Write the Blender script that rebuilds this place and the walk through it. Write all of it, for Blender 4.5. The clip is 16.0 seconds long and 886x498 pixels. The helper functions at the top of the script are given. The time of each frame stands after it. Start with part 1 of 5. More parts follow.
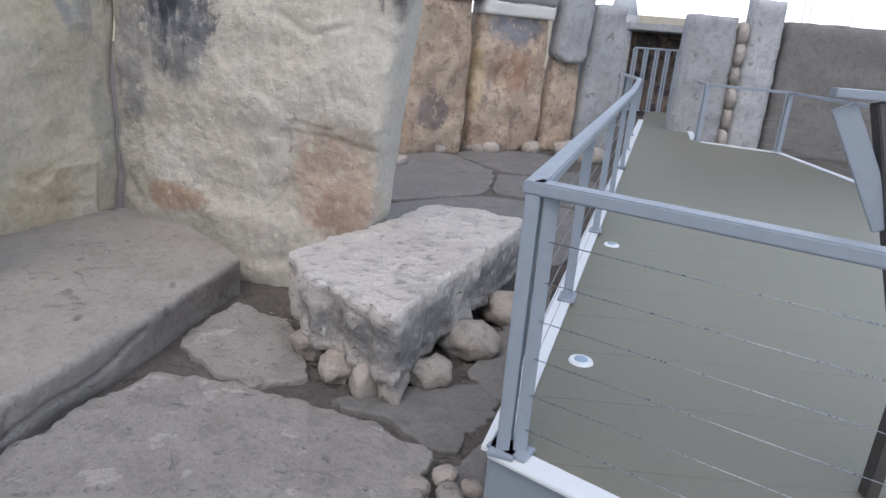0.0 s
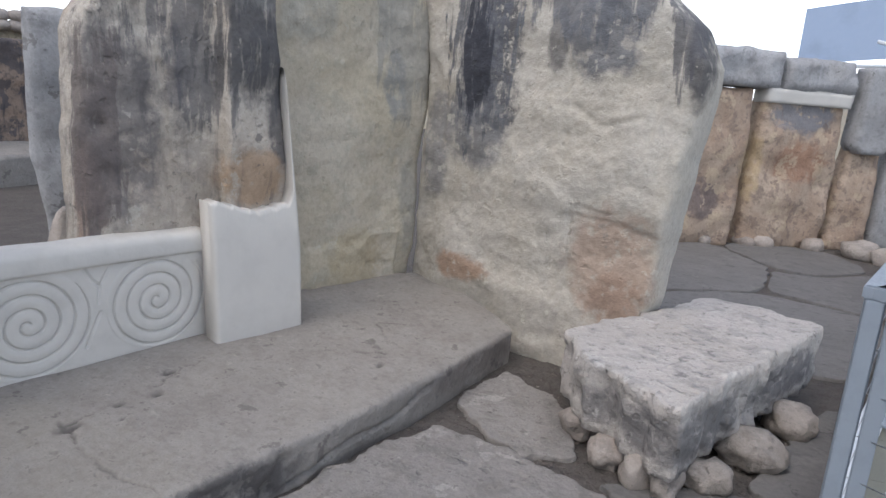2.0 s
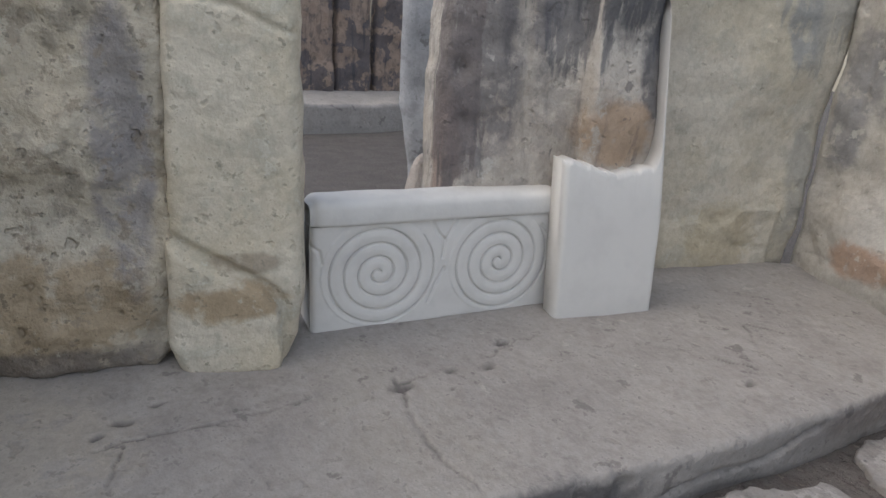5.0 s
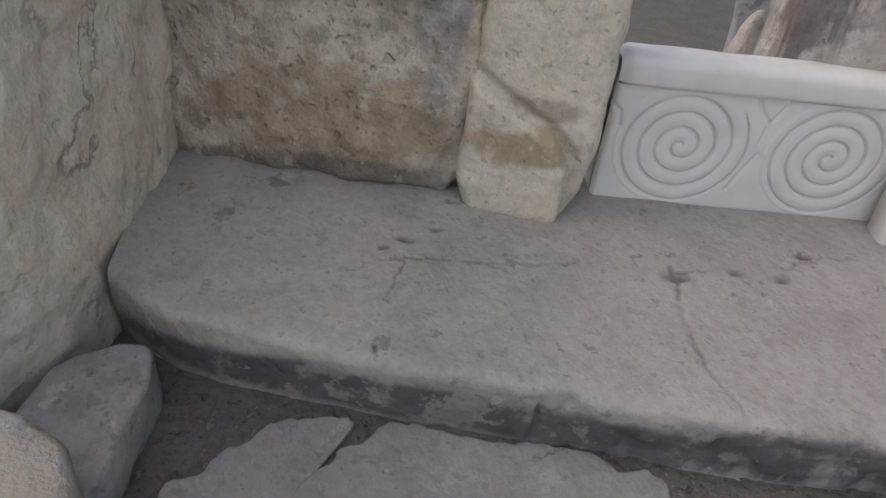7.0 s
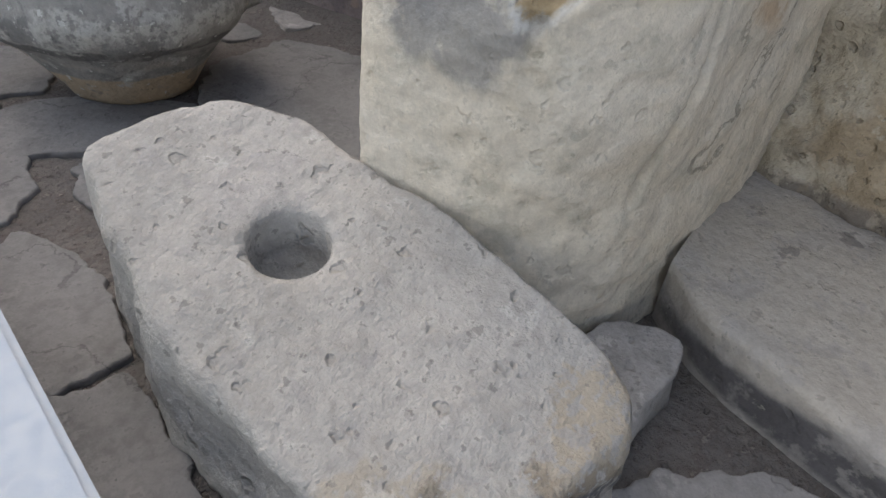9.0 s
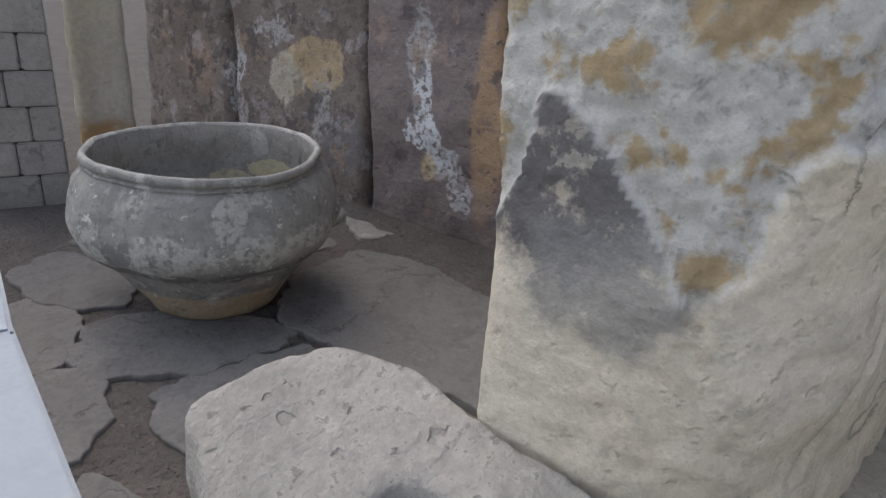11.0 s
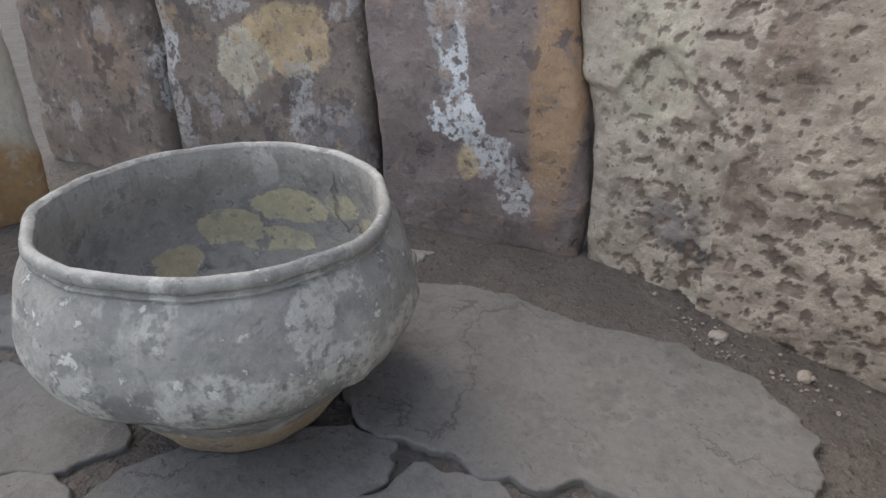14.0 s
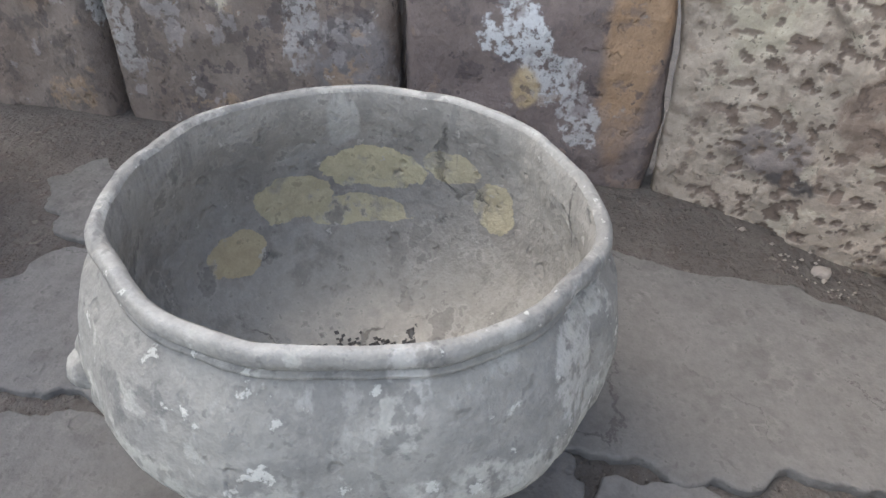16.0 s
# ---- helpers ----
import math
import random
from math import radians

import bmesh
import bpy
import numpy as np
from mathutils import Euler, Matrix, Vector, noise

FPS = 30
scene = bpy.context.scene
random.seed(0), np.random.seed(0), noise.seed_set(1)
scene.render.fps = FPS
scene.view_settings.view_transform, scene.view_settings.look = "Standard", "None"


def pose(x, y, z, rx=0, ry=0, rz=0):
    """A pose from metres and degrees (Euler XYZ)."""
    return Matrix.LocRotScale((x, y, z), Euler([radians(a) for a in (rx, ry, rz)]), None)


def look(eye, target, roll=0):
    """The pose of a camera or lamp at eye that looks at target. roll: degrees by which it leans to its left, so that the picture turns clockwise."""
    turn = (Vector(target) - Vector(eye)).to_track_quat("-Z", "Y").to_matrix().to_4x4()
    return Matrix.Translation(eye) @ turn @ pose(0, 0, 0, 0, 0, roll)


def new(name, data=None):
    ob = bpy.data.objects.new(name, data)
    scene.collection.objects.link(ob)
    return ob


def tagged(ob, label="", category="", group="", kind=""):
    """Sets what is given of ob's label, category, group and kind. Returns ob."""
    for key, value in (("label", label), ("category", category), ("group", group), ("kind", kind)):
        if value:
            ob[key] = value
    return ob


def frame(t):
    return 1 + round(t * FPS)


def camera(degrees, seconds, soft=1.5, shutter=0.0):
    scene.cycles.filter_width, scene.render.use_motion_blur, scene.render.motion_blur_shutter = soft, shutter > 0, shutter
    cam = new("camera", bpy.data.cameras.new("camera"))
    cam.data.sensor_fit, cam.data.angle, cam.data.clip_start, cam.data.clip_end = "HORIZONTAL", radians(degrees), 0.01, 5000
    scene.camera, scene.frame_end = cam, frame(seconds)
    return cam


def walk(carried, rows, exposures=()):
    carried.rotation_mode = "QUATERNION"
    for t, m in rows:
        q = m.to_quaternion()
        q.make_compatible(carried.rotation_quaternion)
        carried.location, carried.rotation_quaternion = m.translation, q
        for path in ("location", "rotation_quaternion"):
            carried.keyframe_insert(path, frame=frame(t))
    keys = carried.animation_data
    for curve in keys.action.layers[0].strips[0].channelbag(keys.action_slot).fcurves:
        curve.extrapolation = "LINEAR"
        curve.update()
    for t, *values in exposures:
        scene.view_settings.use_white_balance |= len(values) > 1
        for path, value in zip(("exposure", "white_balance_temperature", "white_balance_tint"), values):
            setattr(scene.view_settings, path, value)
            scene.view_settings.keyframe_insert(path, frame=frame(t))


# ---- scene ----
cam = camera(69.0, 16.0, soft=1.5)
PATH = [
    (0, (0.003, -0.149, 1.472), (-0.049, 1.752, 0.852), 4.5),
    (0.5, (-0.063, -0.208, 1.481), (-0.2, 1.728, 0.999), 3.3),
    (1, (-0.125, -0.268, 1.481), (-0.45, 1.655, 1.039), 3.4),
    (1.5, (-0.165, -0.295, 1.483), (-0.692, 1.591, 1.079), 4.2),
    (2, (-0.221, -0.329, 1.487), (-1.002, 1.46, 1.052), 4.4),
    (2.5, (-0.297, -0.334, 1.497), (-1.301, 1.334, 1.037), 4.5),
    (3, (-0.39, -0.317, 1.503), (-1.567, 1.23, 1.033), 3.6),
    (3.5, (-0.482, -0.288, 1.512), (-1.808, 1.1, 0.954), 3.3),
    (3.7, (-0.526, -0.286, 1.502), (-1.886, 1.06, 0.919), 3.4),
    (5.8, (-0.852, 0.194, 1.359), (-2.395, 1.275, 0.687), 3.7),
    (6, (-0.889, 0.171, 1.389), (-2.43, 1.23, 0.68), 3.8),
    (6.5, (-0.947, 0.093, 1.404), (-2.541, 0.927, 0.529), 6.2),
    (7, (-0.941, -0.017, 1.377), (-2.544, 0.407, 0.258), 6.9),
    (7.5, (-0.91, -0.042, 1.322), (-2.396, 0.015, -0.015), 6.9),
    (8, (-0.803, -0.201, 1.341), (-2.14, -0.503, -0.115), 7.1),
    (8.5, (-0.761, -0.409, 1.339), (-2.02, -0.992, -0.101), 7.7),
    (9, (-0.773, -0.502, 1.417), (-2.155, -1.26, 0.186), 6.3),
    (9.5, (-0.751, -0.578, 1.483), (-2.223, -1.5, 0.491), 5.6),
    (10, (-0.741, -0.633, 1.538), (-2.267, -1.64, 0.727), 5.3),
    (10.2, (-0.73, -0.672, 1.552), (-2.256, -1.7, 0.768), 4.9),
    (12.3, (-1.057, -1.481, 1.515), (-2.653, -2.374, 0.705), 1.1),
    (12.5, (-1.061, -1.583, 1.523), (-2.679, -2.444, 0.722), -0.2),
    (13, (-1.142, -1.805, 1.509), (-2.745, -2.658, 0.67), 1.5),
    (13.5, (-1.268, -2.053, 1.507), (-2.834, -2.914, 0.609), 1.0),
    (14, (-1.314, -2.348, 1.491), (-2.944, -3.039, 0.562), 0.9),
    (14.5, (-1.362, -2.633, 1.475), (-3.002, -3.212, 0.489), 3.7),
    (15, (-1.471, -2.914, 1.464), (-2.997, -3.558, 0.344), -0.1),
    (15.5, (-1.557, -3.205, 1.443), (-3.171, -3.557, 0.315), 3.7),
    (16, (-1.605, -3.508, 1.437), (-3.188, -3.734, 0.237), 4.6),
]
walk(cam, [(t, look(eye, target, roll)) for t, eye, target, roll in PATH], [(0, 0.38, 5980, 8), (1.5, 0.32, 6030, 8), (3.3, 0.27, 6150, 7), (6, 0.24, 6320, 8), (7, 0.32, 6420, 10), (7.6, 0.46, 6440, 9), (8.5, 0.58, 6380, 7), (9, 0.62, 6380, 7), (10, 0.48, 6400, 9), (12.5, 0.36, 6320, 7), (13.2, 0.50, 6350, 7), (14.5, 1.02, 6420, 5), (16, 1.12, 6330, 6)])

# ---- light: overcast daylight, softened by the shelter's canopy ----
world = bpy.data.worlds.new("overcast_sky")
world.use_nodes = True
scene.world = world
wn = world.node_tree.nodes
sky = wn.new("ShaderNodeTexSky")
sky.sky_type, sky.sun_disc = "NISHITA", False
sky.sun_elevation, sky.sun_rotation = radians(55), radians(200)
sky.air_density, sky.dust_density, sky.ozone_density = 1.0, 4.0, 1.0
wn["Background"].inputs[1].default_value = 0.15
world.node_tree.links.new(sky.outputs[0], wn["Background"].inputs[0])
sun_data = bpy.data.lights.new("sun", "SUN")
sun_data.energy, sun_data.angle, sun_data.color = 0.6, radians(60), (1.0, 0.97, 0.93)
sun = new("sun", sun_data)
sun.matrix_world = look((5, -4, 14), (0, 0, 0))


# ---- materials ----
def nodes_of(name):
    m = bpy.data.materials.new(name)
    m.use_nodes = True
    nt = m.node_tree
    return m, nt, nt.nodes["Principled BSDF"]


class Tree:
    """Short hand for wiring nodes."""

    def __init__(self, nt):
        self.nt = nt

    def put(self, kind, **sets):
        n = self.nt.nodes.new(kind)
        for k, v in sets.items():
            setattr(n, k, v)
        return n

    def join(self, a, b):
        self.nt.links.new(a, b)

    def feed(self, socket, v):
        if isinstance(v, bpy.types.NodeSocket):
            self.join(v, socket)
        else:
            socket.default_value = v

    def math(self, op, a, b=0.0):
        n = self.put("ShaderNodeMath", operation=op)
        self.feed(n.inputs[0], a)
        self.feed(n.inputs[1], b)
        return n.outputs[0]

    def vec(self, op, a, b=(0, 0, 0)):
        n = self.put("ShaderNodeVectorMath", operation=op)
        self.feed(n.inputs[0], a)
        self.feed(n.inputs[1], b)
        return n.outputs["Value"] if op == "LENGTH" else n.outputs["Vector"]

    def noise(self, at, scale, detail=4.0, rough=0.55, colour=False):
        n = self.put("ShaderNodeTexNoise")
        self.join(at, n.inputs["Vector"])
        n.inputs["Scale"].default_value, n.inputs["Detail"].default_value = scale, detail
        n.inputs["Roughness"].default_value = rough
        return n.outputs["Color" if colour else "Fac"]

    def span(self, v, a, b, c=0.0, d=1.0, smooth=True):
        n = self.put("ShaderNodeMapRange", interpolation_type="SMOOTHSTEP" if smooth else "LINEAR")
        self.feed(n.inputs[0], v)
        for i, x in enumerate((a, b, c, d)):
            n.inputs[1 + i].default_value = x
        return n.outputs[0]

    def mix(self, f, a, b, blend="MIX"):
        n = self.put("ShaderNodeMix", data_type="RGBA", blend_type=blend)
        self.feed(n.inputs[0], f)
        self.feed(n.inputs[6], (*a, 1) if isinstance(a, tuple) else a)
        self.feed(n.inputs[7], (*b, 1) if isinstance(b, tuple) else b)
        return n.outputs[2]


def pull_of(t, vec, k):
    n = t.put("ShaderNodeVectorMath", operation="SCALE")
    t.join(vec, n.inputs[0])
    n.inputs[3].default_value = k
    return n.outputs[0]


def stone(name, pale, warm, dark, patches=(), streaks=0.0, pits=0.3, bump=0.5, mottle=0.5, scale=1.0, rough=0.9, vary=0.0, flake=None, scabs=(), runs=(), cracks=0.0):
    """Weathered limestone. patches: (centre, radii, colour, strength, raggedness) stains, repairs and darker or paler
    areas with a place of their own.
    """
    m, nt, out = nodes_of(name)
    t = Tree(nt)
    at = t.put("ShaderNodeNewGeometry").outputs["Position"]
    big, mid = t.noise(at, 1.7 * scale, 6.0, 0.6), t.noise(at, 7.0 * scale, 5.0, 0.62)
    fine, grain = t.noise(at, 24.0 * scale, 3.0, 0.6), t.noise(at, 110.0 * scale, 2.0, 0.6)
    pock = t.noise(at, 13.0 * scale, 2.0, 0.5)
    col = t.mix(t.span(big, 0.36, 0.66), pale, warm)
    col = t.mix(t.math("MULTIPLY", t.span(mid, 0.51, 0.61), mottle), col, dark)
    warp = t.vec("SUBTRACT", t.noise(at, 4.5, 6.0, 0.65, colour=True), (0.5, 0.5, 0.5))
    for centre, radii, colour, strength, ragged, *sharp in patches:
        off = t.vec("DIVIDE", t.vec("SUBTRACT", at, centre), radii)
        pull = t.put("ShaderNodeVectorMath", operation="SCALE")
        t.join(warp, pull.inputs[0])
        pull.inputs[3].default_value = ragged
        d = t.vec("LENGTH", t.vec("ADD", off, pull.outputs[0]))
        hold = t.span(d, 1.0, sharp[0] if sharp else 0.62, 0.0, strength)
        hold = t.math("MULTIPLY", hold, t.span(mid, 0.36, 0.46, 0.4, 1.0))
        if ragged >= 2.0:
            hold = t.math("MULTIPLY", hold, t.span(fine, 0.38, 0.50))
        col = t.mix(hold, col, colour)
    for colour, size, edge, strength in scabs:
        n = t.noise(at, size, 6.0, 0.62)
        col = t.mix(t.math("MULTIPLY", t.span(n, edge, edge + 0.035), strength), col, colour)
    if flake:
        bare = t.put("ShaderNodeAttribute", attribute_name="flake").outputs["Fac"]
        fresh = t.mix(t.span(t.noise(at, 5.0, 6.0), 0.50, 0.58), flake[0], flake[1])
        col = t.mix(bare, col, t.mix(t.math("MULTIPLY", t.span(fine, 0.5, 0.68), 0.6), fresh, tuple(0.6 * c for c in flake[0])))
        if len(flake) > 2:
            crust = t.math("MULTIPLY", t.math("MULTIPLY", bare, t.math("SUBTRACT", 1.0, bare)), 2.4)
            col = t.mix(t.math("MULTIPLY", crust, t.span(fine, 0.35, 0.5, 0.5, 1.0)), col, flake[2])
    for centre, radii, colour, strength in runs:
        d = t.vec("LENGTH", t.vec("DIVIDE", t.vec("SUBTRACT", at, centre), radii))
        drip = t.noise(t.vec("MULTIPLY", t.vec("ADD", at, pull_of(t, warp, 0.05)), (11.0, 11.0, 1.3)), 1.0, 6.0, 0.65)
        reach = t.span(d, 1.0, 0.2, -0.10, 0.24)
        col = t.mix(t.math("MULTIPLY", t.span(t.math("ADD", drip, reach), 0.60, 0.70), strength), col, colour)
    if streaks:
        run = t.noise(t.vec("MULTIPLY", at, (9.0, 9.0, 0.9)), 1.0, 5.0, 0.6)
        col = t.mix(t.math("MULTIPLY", t.span(run, 0.52, 0.70), streaks), col, (0.055, 0.055, 0.065))
    hollow = t.span(pock, 0.64, 0.72)
    col = t.mix(t.math("MULTIPLY", hollow, 0.55 * pits), col, tuple(0.5 * c for c in dark))
    if cracks:
        bent = t.vec("ADD", at, pull_of(t, warp, 0.25))
        line = t.math("ABSOLUTE", t.math("SUBTRACT", t.noise(bent, 1.1 * scale, 2.0, 0.5), 0.5))
        split = t.math("MULTIPLY", t.span(line, 0.0045, 0.001), t.span(t.noise(at, 2.1, 2.0), 0.50, 0.56))
        col = t.mix(t.math("MULTIPLY", split, cracks), col, tuple(0.3 * c for c in dark))
    col = t.mix(t.math("MULTIPLY", t.span(fine, 0.61, 0.68), pits), col, tuple(0.35 * c for c in dark))
    tone = t.math("ADD", t.span(grain, 0.3, 0.7, 0.95, 1.05, False), 0.0)
    tone = t.math("MULTIPLY", tone, t.span(fine, 0.3, 0.7, 0.89, 1.11, False))
    if vary:
        rnd = t.put("ShaderNodeObjectInfo").outputs["Random"]
        tone = t.math("MULTIPLY", tone, t.span(rnd, 0.0, 1.0, 1.0 - vary, 1.0 + vary, False))
    shade = t.put("ShaderNodeCombineColor")
    for i in range(3):
        t.join(tone, shade.inputs[i])
    col = t.mix(1.0, col, shade.outputs[0], "MULTIPLY")
    t.join(col, out.inputs["Base Color"])
    out.inputs["Roughness"].default_value = rough
    out.inputs["Specular IOR Level"].default_value = 0.25
    high = t.math("ADD", t.math("MULTIPLY", mid, 1.2), t.math("ADD", t.math("MULTIPLY", fine, 0.13), t.math("MULTIPLY", grain, 0.008)))
    high = t.math("SUBTRACT", high, t.math("MULTIPLY", hollow, 0.25))
    if cracks:
        high = t.math("SUBTRACT", high, t.math("MULTIPLY", split, 0.3))
    b = t.put("ShaderNodeBump")
    b.inputs["Strength"].default_value, b.inputs["Distance"].default_value = min(1.0, 1.5 * bump), 0.045
    t.join(high, b.inputs["Height"])
    t.join(b.outputs[0], out.inputs["Normal"])
    return m


def plain(name, colour, rough=0.5, metal=0.0, wear=0.15, scale=20.0, bump=0.05):
    m, nt, out = nodes_of(name)
    t = Tree(nt)
    at = t.put("ShaderNodeNewGeometry").outputs["Position"]
    n1, n2 = t.noise(at, scale, 5.0), t.noise(at, scale * 6, 3.0)
    col = t.mix(t.math("MULTIPLY", t.span(n1, 0.45, 0.7), wear), colour, tuple(0.45 * c for c in colour))
    t.join(col, out.inputs["Base Color"])
    t.join(t.span(n2, 0.3, 0.7, max(rough - 0.12, 0.02), min(rough + 0.12, 1.0)), out.inputs["Roughness"])
    out.inputs["Metallic"].default_value = metal
    b = t.put("ShaderNodeBump")
    b.inputs["Strength"].default_value, b.inputs["Distance"].default_value = bump, 0.01
    t.join(n2, b.inputs["Height"])
    t.join(b.outputs[0], out.inputs["Normal"])
    return m


SOOT = (0.045, 0.047, 0.058)

M_BENCH = stone("bench_stone", (0.292, 0.269, 0.245), (0.262, 0.24, 0.22), (0.212, 0.193, 0.178), [
    # front face coloured darker than the top, below its edge
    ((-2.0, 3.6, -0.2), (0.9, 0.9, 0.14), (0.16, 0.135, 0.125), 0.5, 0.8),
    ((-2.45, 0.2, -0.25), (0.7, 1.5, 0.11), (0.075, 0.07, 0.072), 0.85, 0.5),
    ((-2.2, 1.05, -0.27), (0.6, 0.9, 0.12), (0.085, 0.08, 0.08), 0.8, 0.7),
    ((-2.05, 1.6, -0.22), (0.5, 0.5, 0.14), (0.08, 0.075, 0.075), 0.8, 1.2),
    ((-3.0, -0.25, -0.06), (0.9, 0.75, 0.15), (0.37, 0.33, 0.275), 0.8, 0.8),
    ((-2.5, 1.3, -0.05), (0.9, 0.35, 0.1), (0.30, 0.275, 0.24), 0.5, 1.6)], mottle=0.35, pits=0.35, bump=0.3, flake=((0.12, 0.107, 0.10), (0.09, 0.08, 0.075)), scabs=[((0.315, 0.29, 0.262), 3.2, 0.56, 0.5), ((0.13, 0.115, 0.11), 5.0, 0.63, 0.6), ((0.36, 0.335, 0.29), 9.0, 0.66, 0.6)])
M_RIGHT = stone("stained_limestone", (0.447, 0.42, 0.372), (0.422, 0.388, 0.33), (0.36, 0.34, 0.30), [
    ((-2.05, 4.55, 1.95), (0.36, 0.5, 0.75), SOOT, 0.85, 2.1, 0.5),
    ((-2.15, 4.6, 1.35), (0.36, 0.5, 0.42), (0.13, 0.135, 0.15), 0.75, 1.3),
    ((-2.55, 4.7, 1.15), (0.16, 0.5, 0.55), (0.14, 0.14, 0.155), 0.6, 1.4),
    ((-1.15, 4.3, 2.05), (0.34, 0.5, 0.34), (0.12, 0.125, 0.14), 0.8, 1.4),
    ((-0.5, 4.15, 2.0), (0.12, 0.5, 0.5), SOOT, 0.8, 0.8),
    ((-1.5, 4.3, 2.0), (0.10, 0.5, 0.30), SOOT, 0.6, 1.5),
    ((-0.95, 4.1, 0.45), (0.44, 0.5, 0.52), (0.37, 0.28, 0.22), 0.8, 0.9),
    ((-0.88, 4.1, 0.20), (0.28, 0.5, 0.28), (0.30, 0.21, 0.16), 0.7, 1.0),
    ((-2.2, 4.6, 0.17), (0.34, 0.5, 0.16), (0.33, 0.21, 0.14), 0.75, 1.2),
    ((-1.8, 4.4, -0.05), (0.9, 0.6, 0.2), (0.27, 0.25, 0.22), 0.6, 1.0)], mottle=0.35, pits=0.12, bump=0.32, scabs=[((0.30, 0.28, 0.25), 4.5, 0.62, 0.55), ((0.52, 0.49, 0.42), 7.0, 0.62, 0.5), ((0.20, 0.17, 0.15), 11.0, 0.68, 0.6)], runs=[((-2.15, 4.6, 2.0), (0.55, 0.9, 1.3), (0.10, 0.105, 0.12), 0.85), ((-1.3, 4.3, 2.4), (1.2, 0.9, 0.75), (0.13, 0.135, 0.15), 0.8), ((-0.6, 4.2, 2.2), (0.3, 0.6, 0.8), (0.10, 0.10, 0.11), 0.8), ((-2.2, 4.6, 1.9), (0.30, 0.7, 0.9), SOOT, 0.9)])
M_CREAM = stone("cream_limestone", (0.50, 0.455, 0.375), (0.465, 0.415, 0.32), (0.35, 0.335, 0.28), [
    ((-3.0, 4.2, 0.15), (0.5, 0.35, 0.35), (0.38, 0.315, 0.20), 0.55, 1.2),
    ((-2.85, 4.5, 1.6), (0.3, 0.12, 0.35), (0.24, 0.25, 0.25), 0.7, 1.4),
    ((-2.8, 4.7, 0.6), (0.3, 0.12, 0.5), (0.27, 0.265, 0.24), 0.6, 1.4),
    ((-3.72, -6.38, -0.12), (0.5, 0.5, 0.34), (0.36, 0.22, 0.10), 0.9, 0.5),
    ((-3.2, 3.7, 2.1), (0.4, 0.3, 0.3), (0.35, 0.34, 0.30), 0.6, 1.2)], mottle=0.35, pits=0.15, bump=0.32, scabs=[((0.33, 0.31, 0.25), 6.0, 0.63, 0.5), ((0.52, 0.50, 0.42), 8.0, 0.63, 0.4)], runs=[((-2.8, 4.6, 2.2), (0.6, 0.8, 1.5), (0.27, 0.27, 0.255), 0.6)])
M_STAINED = stone("dark_streaked_limestone", (0.46, 0.42, 0.365), (0.38, 0.33, 0.275), (0.22, 0.20, 0.185), [
    ((-3.35, 2.25, 1.3), (0.4, 0.28, 0.7), (0.13, 0.12, 0.12), 0.75, 1.3),
    ((-2.95, 2.95, 1.62), (0.4, 0.26, 0.30), (0.10, 0.098, 0.10), 0.7, 1.4),
    ((-3.12, 2.55, 1.5), (0.3, 0.12, 0.45), (0.11, 0.105, 0.11), 0.7, 1.4),
    ((-2.9, 3.1, 1.25), (0.3, 0.14, 0.35), SOOT, 0.7, 1.2),
    ((-2.95, 2.9, 0.95), (0.3, 0.26, 0.22), (0.36, 0.25, 0.16), 0.75, 1.0),
    ((-3.4, 2.05, 0.8), (0.3, 0.14, 0.45), (0.22, 0.15, 0.12), 0.7, 1.0),
    ((-3.0, 2.9, 2.15), (0.5, 0.5, 0.25), (0.42, 0.40, 0.36), 0.8, 1.0)], streaks=0.4, mottle=0.4, scabs=[((0.46, 0.43, 0.38), 6.0, 0.62, 0.6), ((0.10, 0.09, 0.09), 8.0, 0.63, 0.6)], runs=[((-3.1, 2.7, 1.9), (0.8, 1.0, 1.1), (0.10, 0.10, 0.108), 0.7), ((-3.0, 2.9, 1.7), (0.5, 0.5, 0.5), (0.09, 0.088, 0.09), 0.7), ((-3.4, 2.1, 1.2), (0.4, 0.4, 1.2), (0.14, 0.12, 0.115), 0.8)])
M_PILLAR = stone("yellow_limestone", (0.51, 0.465, 0.375), (0.475, 0.42, 0.315), (0.33, 0.315, 0.255), [
    ((-3.25, 0.88, 0.27), (0.4, 0.26, 0.10), (0.31, 0.235, 0.145), 0.85, 1.5),
    ((-3.25, 0.95, 0.43), (0.4, 0.17, 0.06), (0.23, 0.185, 0.135), 0.6, 1.0),
    ((-3.05, 0.85, 1.8), (0.4, 0.26, 0.26), (0.20, 0.205, 0.21), 0.7, 1.3)], mottle=0.4, pits=0.4, bump=0.35, scabs=[((0.30, 0.275, 0.21), 12.0, 0.62, 0.6), ((0.50, 0.48, 0.40), 7.0, 0.62, 0.5)], runs=[((-3.1, 0.85, 2.0), (0.6, 0.6, 0.7), (0.20, 0.205, 0.21), 0.7)])
